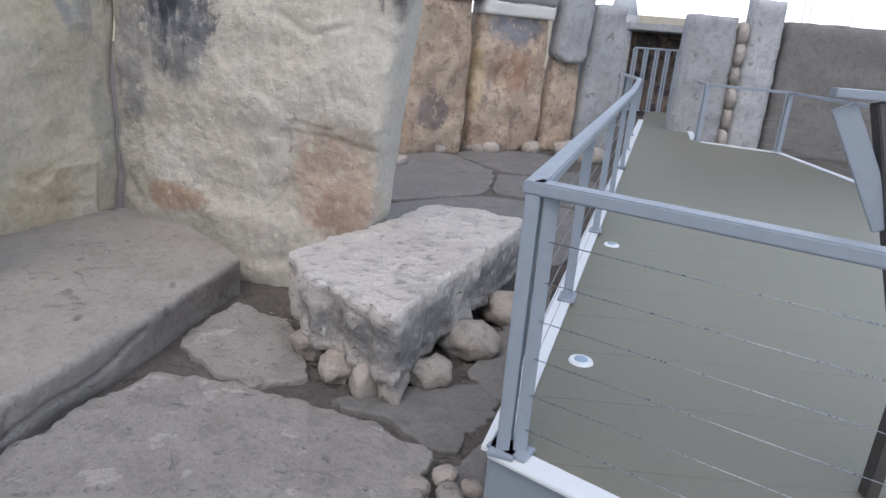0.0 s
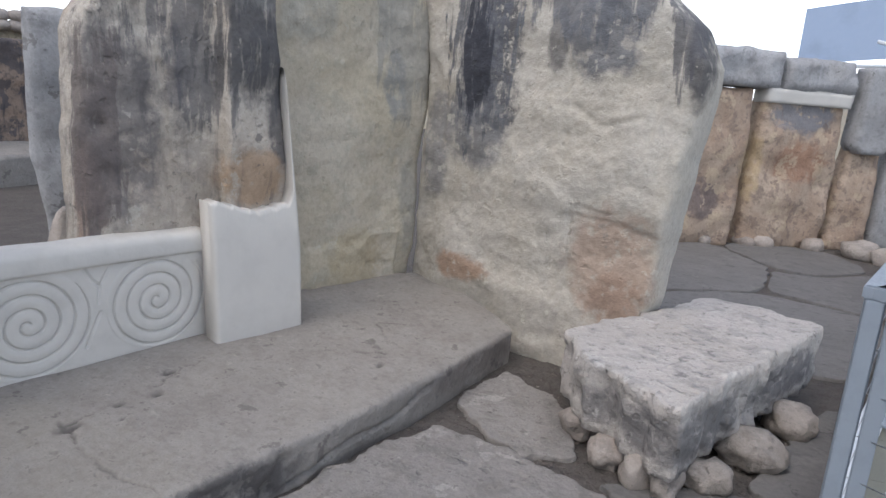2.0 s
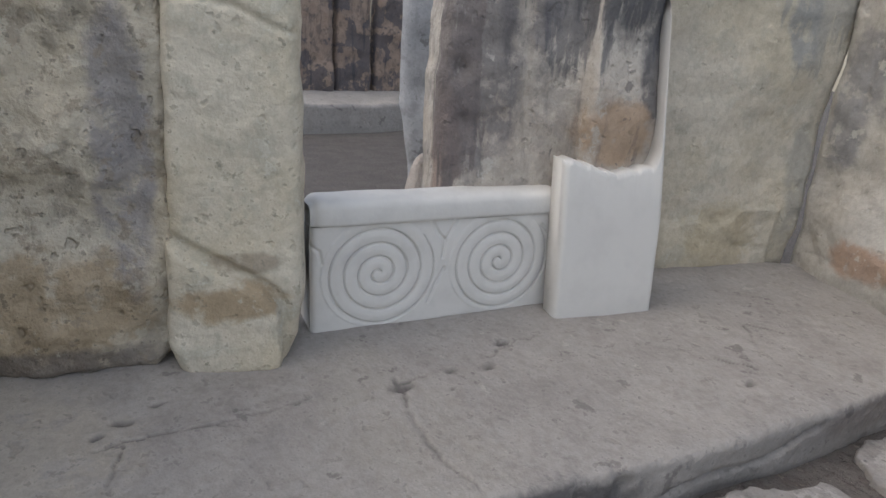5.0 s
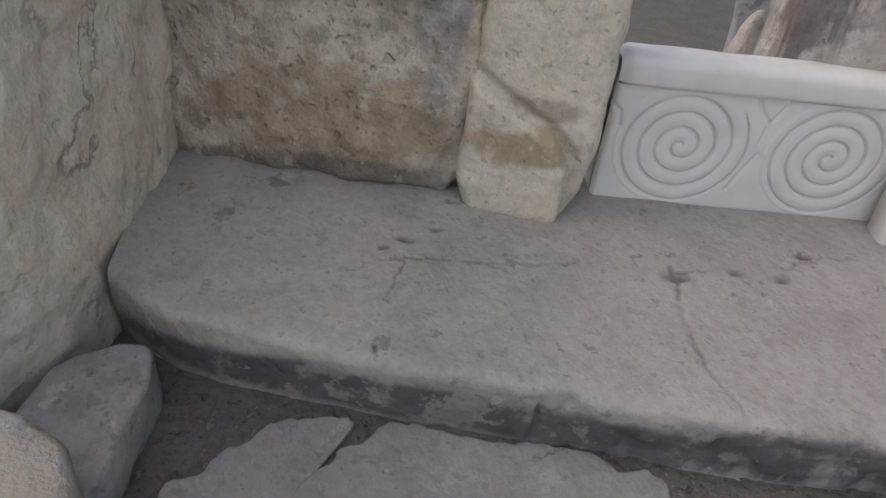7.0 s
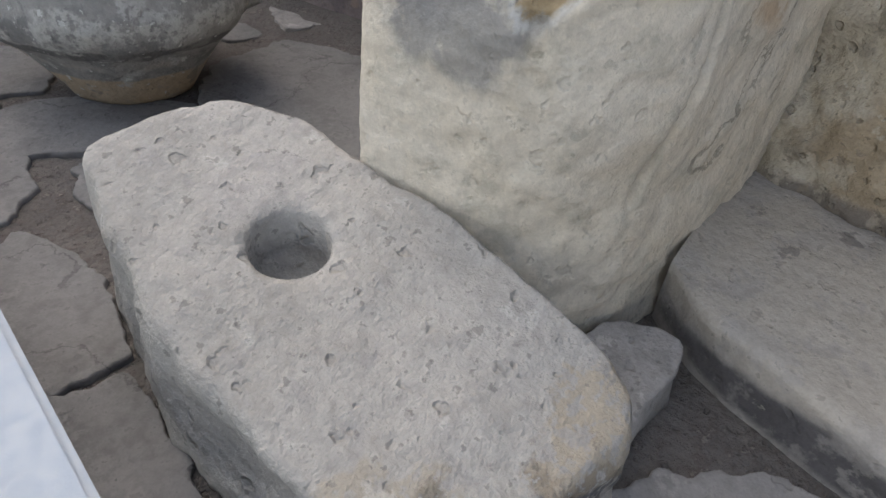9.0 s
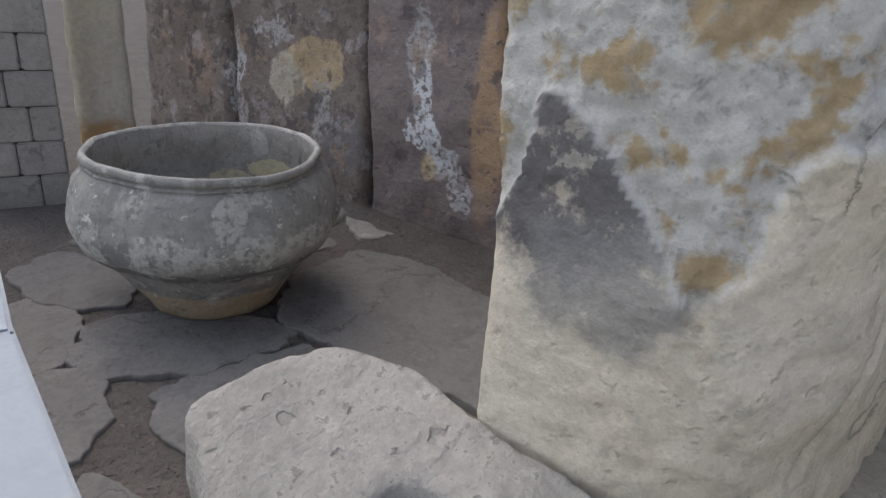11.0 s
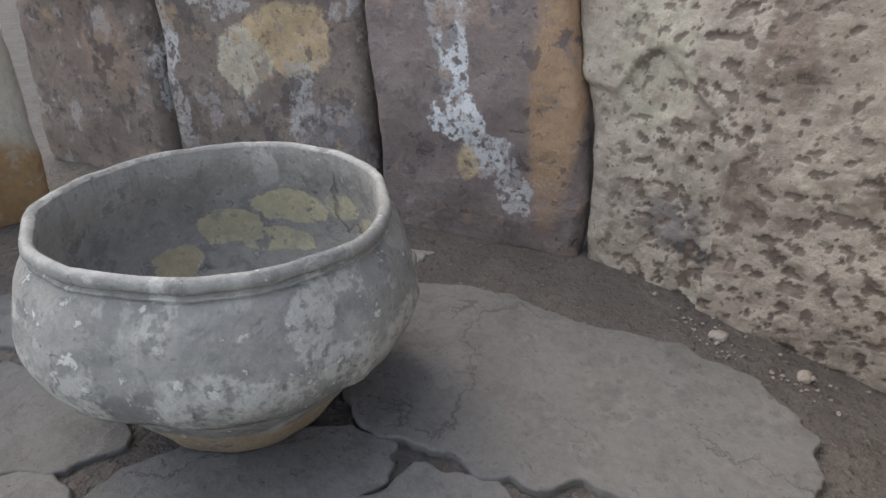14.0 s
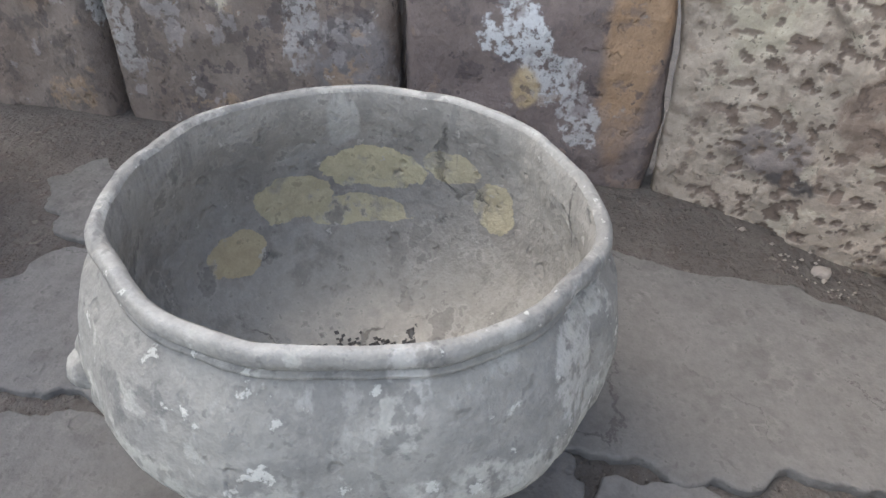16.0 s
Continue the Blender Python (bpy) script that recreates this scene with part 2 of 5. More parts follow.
M_ROUGH = stone("rough_yellow_limestone", (0.45, 0.405, 0.325), (0.41, 0.355, 0.265), (0.23, 0.205, 0.165), [
    ((-3.55, 0.1, 0.25), (0.5, 0.7, 0.32), (0.30, 0.23, 0.145), 0.8, 1.1),
    ((-3.5, 0.55, 0.9), (0.4, 0.13, 0.7), (0.20, 0.19, 0.20), 0.7, 1.2),
    # narrow darker band along the megalith's foot
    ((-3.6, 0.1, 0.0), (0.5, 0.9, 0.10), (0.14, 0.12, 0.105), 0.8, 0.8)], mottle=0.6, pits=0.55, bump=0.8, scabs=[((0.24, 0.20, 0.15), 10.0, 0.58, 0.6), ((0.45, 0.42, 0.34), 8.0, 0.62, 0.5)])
M_ORTHO = stone("broken_faced_limestone", (0.575, 0.518, 0.425), (0.54, 0.475, 0.37), (0.37, 0.345, 0.28), [
    ((-2.33, -1.62, 1.12), (0.45, 0.50, 0.36), (0.115, 0.109, 0.112), 0.95, 0.7, 0.6),
    ((-2.33, -1.38, 0.84), (0.45, 0.30, 0.20), (0.22, 0.215, 0.21), 0.7, 1.3),
    ((-2.75, -0.78, 1.15), (0.16, 0.3, 0.09), (0.16, 0.16, 0.17), 0.75, 1.2),
    ((-3.05, -0.7, 1.1), (0.16, 0.4, 0.4), (0.35, 0.24, 0.14), 0.7, 1.0)], mottle=0.4, pits=0.25, bump=0.36,
    cracks=0.5, flake=((0.46, 0.445, 0.415), (0.36, 0.275, 0.165), (0.57, 0.56, 0.53)), scabs=[((0.36, 0.33, 0.27), 9.0, 0.62, 0.6), ((0.54, 0.51, 0.43), 6.0, 0.62, 0.4)])
M_HOLED = stone("pitted_pale_limestone", (0.34, 0.321, 0.293), (0.31, 0.292, 0.265), (0.245, 0.231, 0.211), [
    ((-1.95, -1.85, 0.3), (0.22, 0.14, 0.2), (0.33, 0.31, 0.29), 0.6, 1.0),
    # near end and outer side darker towards the floor
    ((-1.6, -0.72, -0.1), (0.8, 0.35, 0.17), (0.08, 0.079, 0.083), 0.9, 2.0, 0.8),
    ((-1.95, -0.6, 0.02), (0.3, 0.2, 0.12), (0.30, 0.245, 0.17), 0.6, 2.2, 0.8),
    ((-1.45, -0.85, 0.0), (0.2, 0.25, 0.10), (0.28, 0.235, 0.17), 0.5, 2.2, 0.8),
    ((-1.4, -1.4, -0.1), (0.25, 1.0, 0.14), (0.19, 0.178, 0.165), 0.6, 1.2)], mottle=0.35, pits=0.5, bump=0.55, scabs=[((0.28, 0.265, 0.248), 9.0, 0.58, 0.7), ((0.20, 0.19, 0.178), 16.0, 0.64, 0.6), ((0.42, 0.40, 0.37), 6.0, 0.62, 0.5)])
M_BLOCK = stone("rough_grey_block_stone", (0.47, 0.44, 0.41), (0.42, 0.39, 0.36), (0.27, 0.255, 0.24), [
    # lower sides darker than the block's top
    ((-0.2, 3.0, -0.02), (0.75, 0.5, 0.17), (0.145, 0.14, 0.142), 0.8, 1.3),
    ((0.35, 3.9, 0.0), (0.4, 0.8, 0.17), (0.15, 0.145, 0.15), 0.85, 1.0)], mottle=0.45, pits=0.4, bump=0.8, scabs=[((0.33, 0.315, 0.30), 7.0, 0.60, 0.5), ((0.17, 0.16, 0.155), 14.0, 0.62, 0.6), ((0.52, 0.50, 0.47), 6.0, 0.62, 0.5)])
M_FLAG = stone("grey_flagstone", (0.172, 0.164, 0.157), (0.153, 0.146, 0.140), (0.118, 0.112, 0.107), mottle=0.4, pits=0.3, vary=0.08, bump=0.3, cracks=0.4, scabs=[((0.205, 0.195, 0.184), 3.0, 0.57, 0.45), ((0.105, 0.099, 0.095), 6.0, 0.62, 0.5), ((0.06, 0.07, 0.065), 22.0, 0.70, 0.7)])
M_MIDFLAG = stone("mid_grey_flagstone", (0.235, 0.221, 0.208), (0.21, 0.197, 0.186), (0.155, 0.145, 0.137), mottle=0.4, pits=0.3, vary=0.05, bump=0.3, cracks=0.4, scabs=[((0.275, 0.26, 0.242), 3.0, 0.57, 0.5), ((0.13, 0.12, 0.113), 6.0, 0.63, 0.5)])
M_PALEFLAG = stone("worn_pale_flagstone", (0.27, 0.252, 0.236), (0.235, 0.218, 0.205), (0.175, 0.162, 0.15), mottle=0.5, pits=0.4, vary=0.08, bump=0.5, scabs=[((0.24, 0.22, 0.20), 9.0, 0.58, 0.6), ((0.42, 0.39, 0.36), 5.0, 0.6, 0.5), ((0.13, 0.12, 0.11), 16.0, 0.66, 0.6)])
M_BOULDER = stone("boulder_stone", (0.36, 0.325, 0.295), (0.31, 0.27, 0.24), (0.20, 0.18, 0.165), mottle=0.5, vary=0.15)
M_EARTH = stone("dark_earth", (0.105, 0.094, 0.086), (0.13, 0.116, 0.105), (0.095, 0.08, 0.072), mottle=0.7, pits=0.5, bump=1.0, scale=2.0, rough=1.0, scabs=[((0.20, 0.175, 0.155), 14.0, 0.62, 0.6), ((0.28, 0.25, 0.225), 40.0, 0.68, 0.6)])
M_BOWL = stone("grey_bowl_stone", (0.25, 0.242, 0.226), (0.216, 0.209, 0.197), (0.165, 0.161, 0.156), [
    ((-2.965, -3.930, 0.190), (0.95, 0.95, 0.13), (0.37, 0.36, 0.33), 0.8, 2.0, 0.8),
    ((-2.415, -3.670, 0.410), (0.06, 0.05, 0.25), (0.37, 0.36, 0.34), 0.8, 2.0, 0.8),
    ((-2.665, -3.350, 0.390), (0.10, 0.08, 0.16), (0.38, 0.37, 0.35), 0.8, 2.4, 0.8),
    ((-2.715, -4.470, 0.430), (0.07, 0.06, 0.28), (0.35, 0.345, 0.32), 0.7, 2.0, 0.8),
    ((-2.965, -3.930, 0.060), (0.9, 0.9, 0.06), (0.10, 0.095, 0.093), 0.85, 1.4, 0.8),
    ((-2.965, -3.930, -0.040), (0.6, 0.6, 0.06), (0.29, 0.265, 0.235), 0.8, 1.2, 0.8),
    ((-2.965, -3.930, -0.270), (0.7, 0.7, 0.20), (0.36, 0.28, 0.19), 0.9, 0.35, 0.9),
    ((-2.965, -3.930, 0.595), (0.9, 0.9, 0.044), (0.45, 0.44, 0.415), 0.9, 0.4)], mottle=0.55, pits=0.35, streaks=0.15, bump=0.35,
    scabs=[((0.36, 0.352, 0.325), 5.0, 0.575, 0.7), ((0.12, 0.118, 0.116), 4.5, 0.58, 0.55), ((0.47, 0.46, 0.43), 14.0, 0.63, 0.85)], runs=[((-2.965, -3.930, 0.460), (1.0, 1.0, 0.5), (0.36, 0.352, 0.33), 0.55)])
M_BOWL_IN = stone("dusty_bowl_lining", (0.30, 0.285, 0.262), (0.26, 0.247, 0.228), (0.17, 0.16, 0.15), [
    ((-2.965, -3.930, -0.180), (0.6, 0.6, 0.12), (0.36, 0.335, 0.30), 0.8, 0.8),
    ((-3.555, -4.070, 0.270), (0.15, 0.20, 0.08), (0.45, 0.405, 0.275), 0.95, 1.5, 0.96),
    ((-3.415, -4.320, 0.180), (0.14, 0.14, 0.08), (0.44, 0.39, 0.265), 0.95, 1.5, 0.96),
    ((-3.495, -4.100, 0.120), (0.13, 0.22, 0.05), (0.43, 0.385, 0.265), 0.95, 1.5, 0.96),
    ((-3.575, -3.770, 0.330), (0.10, 0.13, 0.06), (0.44, 0.395, 0.275), 0.9, 1.5, 0.96),
    ((-3.495, -3.600, 0.230), (0.13, 0.09, 0.10), (0.44, 0.39, 0.27), 0.9, 1.5, 0.96),
    ((-3.215, -4.450, 0.060), (0.13, 0.10, 0.09), (0.42, 0.355, 0.23), 0.9, 1.5, 0.96),
    ((-2.735, -3.830, -0.120), (0.10, 0.20, 0.10), (0.075, 0.068, 0.062), 0.85, 2.4, 0.85),
    ((-3.215, -4.370, 0.370), (0.30, 0.20, 0.16), (0.17, 0.16, 0.15), 0.5, 2.2),
    ((-3.515, -4.160, 0.460), (0.07, 0.06, 0.13), (0.38, 0.37, 0.35), 0.8, 1.2, 0.8)], mottle=0.5, pits=0.35, bump=0.4, cracks=0.5,
    scabs=[((0.37, 0.35, 0.32), 5.0, 0.58, 0.6), ((0.15, 0.142, 0.134), 5.0, 0.60, 0.6), ((0.44, 0.42, 0.39), 14.0, 0.65, 0.7)], runs=[((-2.965, -3.930, 0.560), (1.0, 1.0, 0.4), (0.19, 0.182, 0.175), 0.6)])
M_REPAIR = plain("white_repair_cement", (0.55, 0.53, 0.495), 0.85, 0.0, 0.10, 6.0, 0.12)
M_SPIRAL = plain("white_carved_stone", (0.56, 0.54, 0.505), 0.85, 0.0, 0.14, 7.0, 0.15)
M_COURT = stone("dark_court_stone", (0.27, 0.205, 0.16), (0.21, 0.16, 0.13), (0.10, 0.085, 0.08), [], streaks=0.75, mottle=0.6, scabs=[((0.08, 0.075, 0.08), 2.0, 0.52, 0.8)])
M_ORANGE = stone("fire_reddened_limestone", (0.42, 0.335, 0.26), (0.33, 0.245, 0.185), (0.20, 0.155, 0.13), [
    ((-0.6, 10.4, 0.35), (0.35, 0.5, 0.4), (0.16, 0.13, 0.125), 0.8, 1.2),
    ((0.65, 11.3, 1.75), (0.62, 0.8, 0.36), (0.20, 0.20, 0.215), 0.9, 0.9),
    ((0.7, 11.3, 1.0), (0.5, 0.8, 0.4), (0.30, 0.17, 0.11), 0.7, 1.2),
    ((0.0, 10.9, 0.9), (0.2, 0.5, 0.6), (0.44, 0.34, 0.2), 0.6, 1.2)], mottle=0.6, scabs=[((0.48, 0.39, 0.28), 3.0, 0.57, 0.6), ((0.16, 0.12, 0.10), 4.0, 0.62, 0.6)])
M_GREYWALL = stone("grey_weathered_stone", (0.36, 0.362, 0.37), (0.31, 0.308, 0.312), (0.20, 0.197, 0.20), mottle=0.4, streaks=0.15, vary=0.12, bump=0.25, scabs=[((0.36, 0.355, 0.35), 2.5, 0.60, 0.5), ((0.12, 0.115, 0.115), 5.0, 0.62, 0.6)])
M_DARKBROWN = stone("brown_dark_slab_stone", (0.20, 0.168, 0.148), (0.17, 0.136, 0.118), (0.10, 0.088, 0.083), [
    ((-4.6, -4.80, 0.80), (0.5, 0.32, 0.24), (0.40, 0.305, 0.19), 0.9, 1.4, 0.85),
    ((-4.6, -5.15, 0.62), (0.5, 0.22, 0.24), (0.43, 0.39, 0.31), 0.8, 1.5, 0.85),
    ((-4.6, -5.3, 1.0), (0.5, 0.25, 0.12), (0.36, 0.35, 0.34), 0.75, 2.2, 0.85),
    ((-4.6, -5.83, 0.55), (0.5, 0.12, 0.38), (0.42, 0.415, 0.41), 0.85, 2.3, 0.85),
    ((-4.6, -5.75, 0.25), (0.5, 0.10, 0.25), (0.34, 0.32, 0.31), 0.75, 2.0, 0.85),
    ((-4.6, -6.3, 0.55), (0.5, 0.3, 0.35), (0.27, 0.195, 0.15), 0.7, 1.2),
    ((-4.6, -4.75, 0.42), (0.5, 0.10, 0.35), (0.33, 0.32, 0.32), 0.7, 2.4, 0.85),
    ((-4.5, -4.5, 0.2), (0.5, 0.3, 0.3), (0.19, 0.18, 0.185), 0.7, 1.2)], mottle=0.6, pits=0.45, scabs=[((0.30, 0.28, 0.275), 4.5, 0.58, 0.6), ((0.08, 0.07, 0.07), 4.0, 0.59, 0.65), ((0.31, 0.225, 0.15), 3.0, 0.60, 0.6), ((0.40, 0.385, 0.37), 12.0, 0.65, 0.6)])
M_SALT = stone("salt_stained_purple_stone", (0.205, 0.17, 0.158), (0.18, 0.146, 0.14), (0.12, 0.104, 0.105), [
    ((-4.6, -3.12, 0.7), (0.5, 0.18, 0.95), (0.36, 0.245, 0.155), 0.9, 0.5),
    ((-4.6, -3.75, 1.0), (0.5, 0.13, 0.40), (0.36, 0.36, 0.36), 0.7, 2.6, 0.8),
    ((-4.6, -3.72, 0.80), (0.5, 0.09, 0.30), (0.52, 0.53, 0.545), 0.95, 2.6, 0.85),
    ((-4.6, -3.64, 0.45), (0.5, 0.17, 0.17), (0.54, 0.55, 0.565), 0.95, 2.6, 0.85),
    ((-4.6, -3.48, 0.28), (0.5, 0.14, 0.14), (0.48, 0.48, 0.485), 0.9, 2.6, 0.85),
    ((-4.6, -3.32, 0.10), (0.5, 0.11, 0.20), (0.44, 0.43, 0.43), 0.85, 2.6, 0.85),
    ((-4.6, -3.60, 0.2), (0.5, 0.09, 0.11), (0.42, 0.33, 0.20), 0.85, 1.4)], mottle=0.5, scabs=[((0.11, 0.093, 0.095), 6.0, 0.58, 0.7), ((0.29, 0.22, 0.175), 3.5, 0.58, 0.6), ((0.33, 0.31, 0.30), 11.0, 0.65, 0.5)])
M_PITTED = stone("pitted_limestone", (0.385, 0.335, 0.28), (0.345, 0.292, 0.24), (0.22, 0.18, 0.15), [
    ((-4.55, -2.65, 0.9), (0.4, 0.25, 0.5), (0.42, 0.385, 0.30), 0.7, 0.9),
    ((-4.45, -2.45, 0.10), (0.4, 0.20, 0.17), (0.17, 0.15, 0.15), 0.7, 1.4),
    ((-4.4, -2.3, -0.02), (0.4, 0.14, 0.06), (0.045, 0.043, 0.048), 0.8, 1.6),
    ((-4.35, -2.15, 0.4), (0.4, 0.14, 0.22), (0.15, 0.10, 0.08), 0.6, 1.8),
    ((-4.35, -2.1, 1.0), (0.4, 0.14, 0.3), (0.17, 0.12, 0.095), 0.55, 1.8)], mottle=0.6, pits=0.6, bump=0.4, flake=((0.215, 0.165, 0.135), (0.13, 0.10, 0.083), (0.13, 0.10, 0.085)), scabs=[((0.30, 0.24, 0.19), 9.0, 0.60, 0.6), ((0.46, 0.42, 0.34), 6.0, 0.60, 0.5), ((0.07, 0.06, 0.058), 15.0, 0.68, 0.7)])
M_STEEL = plain("painted_grey_steel", (0.25, 0.285, 0.33), 0.45, 0.0, 0.12)
M_WIRE = plain("steel_wire", (0.35, 0.36, 0.38), 0.35, 0.9)
M_WHITE = plain("white_coated_metal", (0.62, 0.645, 0.67), 0.5, 0.0, 0.05)
M_DECK = plain("olive_grey_decking", (0.158, 0.153, 0.12), 0.45, 0.0, 0.12, 30.0, 0.03)
M_DARK = plain("dark_bronze_metal", (0.07, 0.065, 0.062), 0.45, 0.2)
M_LENS = plain("blue_lamp_glass", (0.28, 0.36, 0.46), 0.15)
M_CANOPY = plain("blue_grey_shelter_fabric", (0.33, 0.41, 0.55), 0.8, 0.0, 0.25, 0.6)


# ---- shape helpers ----
def mesh_of(name, verts, faces, mat, smooth=True):
    me = bpy.data.meshes.new(name)
    me.from_pydata([tuple(v) for v in verts], [], faces)
    me.materials.append(mat)
    if smooth:
        me.polygons.foreach_set("use_smooth", [True] * len(me.polygons))
    me.update()
    return me


def finish(bm, name, mat, smooth=False):
    bmesh.ops.recalc_face_normals(bm, faces=bm.faces)
    me = bpy.data.meshes.new(name)
    bm.to_mesh(me)
    bm.free()
    me.materials.append(mat)
    if smooth:
        me.polygons.foreach_set("use_smooth", [True] * len(me.polygons))
    return me


def part(name, data, parent, label=""):
    ob = new(name, data)
    ob.parent = parent
    return tagged(ob, label)


def rough_at(p, scale, seed, octaves=4):
    q = Vector(p) * scale + Vector((seed * 7.3, seed * 3.1, seed * 1.7))
    return noise.fractal(q, 0.9, 2.1, octaves)


def seg_gap(u, v, line):
    best = 9.0
    for (a, b), (c, d) in zip(line, line[1:]):
        lu, lv = c - a, d - b
        k = max(0.0, min(1.0, ((u - a) * lu + (v - b) * lv) / (lu * lu + lv * lv + 1e-9)))
        best = min(best, math.hypot(u - a - k * lu, v - b - k * lv))
    return best


def crack(line, width=0.015, depth=0.02):
    """A groove along a line of (u, z) corners."""
    return lambda u, z: -depth * max(0.0, 1 - seg_gap(u, z, line) / width)


def bulge(u0, z0, ru, rz, h):
    return lambda u, z: h * math.exp(-(((u - u0) / ru) ** 2 + ((z - z0) / rz) ** 2))


def ledge(line, h, soft=0.015):
    """Raises what lies under a line of (u, z) corners, for broken-off faces."""
    us, zs = [p[0] for p in line], [p[1] for p in line]

    def f(u, z):
        if u < us[0] or u > us[-1]:
            return 0.0
        top = np.interp(u, us, zs)
        return h * max(0.0, min(1.0, (top - z) / soft + 0.5))
    return f


def smooth_path(pts, n=3):
    pts = [Vector(p) for p in pts]
    for _ in range(n if len(pts) > 2 else 0):
        out = [pts[0]]
        for a, b in zip(pts, pts[1:]):
            out += [a.lerp(b, 0.25), a.lerp(b, 0.75)]
        pts = out + [pts[-1]]
    return pts


def slab(name, path, rows, thick, mat, amp=0.02, seed=1, edge=0.05, feats=(), step=0.04, lean=0.0, freq=1.6, bare=None):
    """An upright stone whose face follows a ground line (seen from its face, left to right). rows: (z, u from, u to)."""
    pts = smooth_path(path)
    at = [0.0]
    for a, b in zip(pts, pts[1:]):
        at.append(at[-1] + (b - a).length)
    xs, ys = [p.x for p in pts], [p.y for p in pts]
    zs, lo, hi = [r[0] for r in rows], [r[1] for r in rows], [r[2] for r in rows]
    z0, z1 = zs[0], zs[-1]
    nu = max(6, int(max(h - l for h, l in zip(hi, lo)) / step))
    nz = max(6, int((z1 - z0) / step))

    def place(u):
        k = min(max(u, 0.001), at[-1] - 0.001)
        d = Vector((np.interp(k + 0.02, at, xs) - np.interp(k - 0.02, at, xs), np.interp(k + 0.02, at, ys) - np.interp(k - 0.02, at, ys)))
        d.normalize()
        p = Vector((np.interp(k, at, xs), np.interp(k, at, ys))) + d * (u - k)
        return p, Vector((d.y, -d.x))
    verts, faces, flakes = [], [], []
    for back in (0, 1):
        for j in range(nz + 1):
            z = z0 + (z1 - z0) * j / nz
            a, b = np.interp(z, zs, lo), np.interp(z, zs, hi)
            for i in range(nu + 1):
                s = i / nu
                u = a + (b - a) * s
                p, n = place(u)
                wob = rough_at((u, z, seed), 2.3, seed, 3)
                if back:
                    off = -thick + 0.02 * wob
                    e = min(u - a, b - u, z1 - z, 9.0)
                    if e < edge:
                        off += edge - math.sqrt(max(0.0, edge * edge - (edge - e) ** 2))
                else:
                    off = amp * rough_at((p.x, p.y, z), freq, seed, 5) * 1.6
                    e = min(u - a, b - u, z1 - z, (z - z0) * 1.5 + 0.01)
                    if e < edge:
                        off -= edge - math.sqrt(max(0.0, edge * edge - (edge - e) ** 2))
                    for f in feats:
                        off += f(u, z)
                off += lean * (z - z0)
                flakes.append(bare(u, z) if bare and not back else 0.0)
                side = 0.012 * rough_at((seed, z, 0), 5.0, seed, 3) * (1 if i in (0, nu) else 0)
                q, n2 = place(u + side)
                top = z + (0.03 * rough_at((u, 0, seed), 2.5, seed, 3) if j == nz else 0)
                verts.append((q.x + n.x * off, q.y + n.y * off, top))
    w = nu + 1
    half = w * (nz + 1)
    for j in range(nz):
        for i in range(nu):
            k = j * w + i
            faces.append((k, k + 1, k + w + 1, k + w))
            faces.append((half + k, half + k + w, half + k + w + 1, half + k + 1))
    for j in range(nz):
        for k in (j * w, j * w + nu):
            f = (k, k + w, half + k + w, half + k)
            faces.append(f if k % w == 0 else f[::-1])
    for i in range(nu):
        k = nz * w + i
        faces.append((k, k + 1, half + k + 1, half + k))
        faces.append((i, half + i, half + i + 1, i + 1))
    me = mesh_of(name, verts, faces, mat)
    if bare:
        me.attributes.new("flake", "FLOAT", "POINT").data.foreach_set("value", flakes)
    return new(name, me)


def resample(poly, gap, wob=0.0, seed=0):
    pts = [Vector((x, y)) for x, y in poly]
    out = []
    for a, b in zip(pts, pts[1:] + pts[:1]):
        n = max(1, int((b - a).length / gap))
        out += [a.lerp(b, i / n) for i in range(n)]
    for _ in range(2):
        out = [(out[i - 1] + out[i] * 2 + out[(i + 1) % len(out)]) / 4 for i in range(len(out))]
    c = sum(out, Vector((0, 0))) / len(out)
    if wob:
        out = [p + (p - c).normalized() * wob * rough_at((p.x, p.y, 0), 7.0, seed, 5) for p in out]
    return out, c


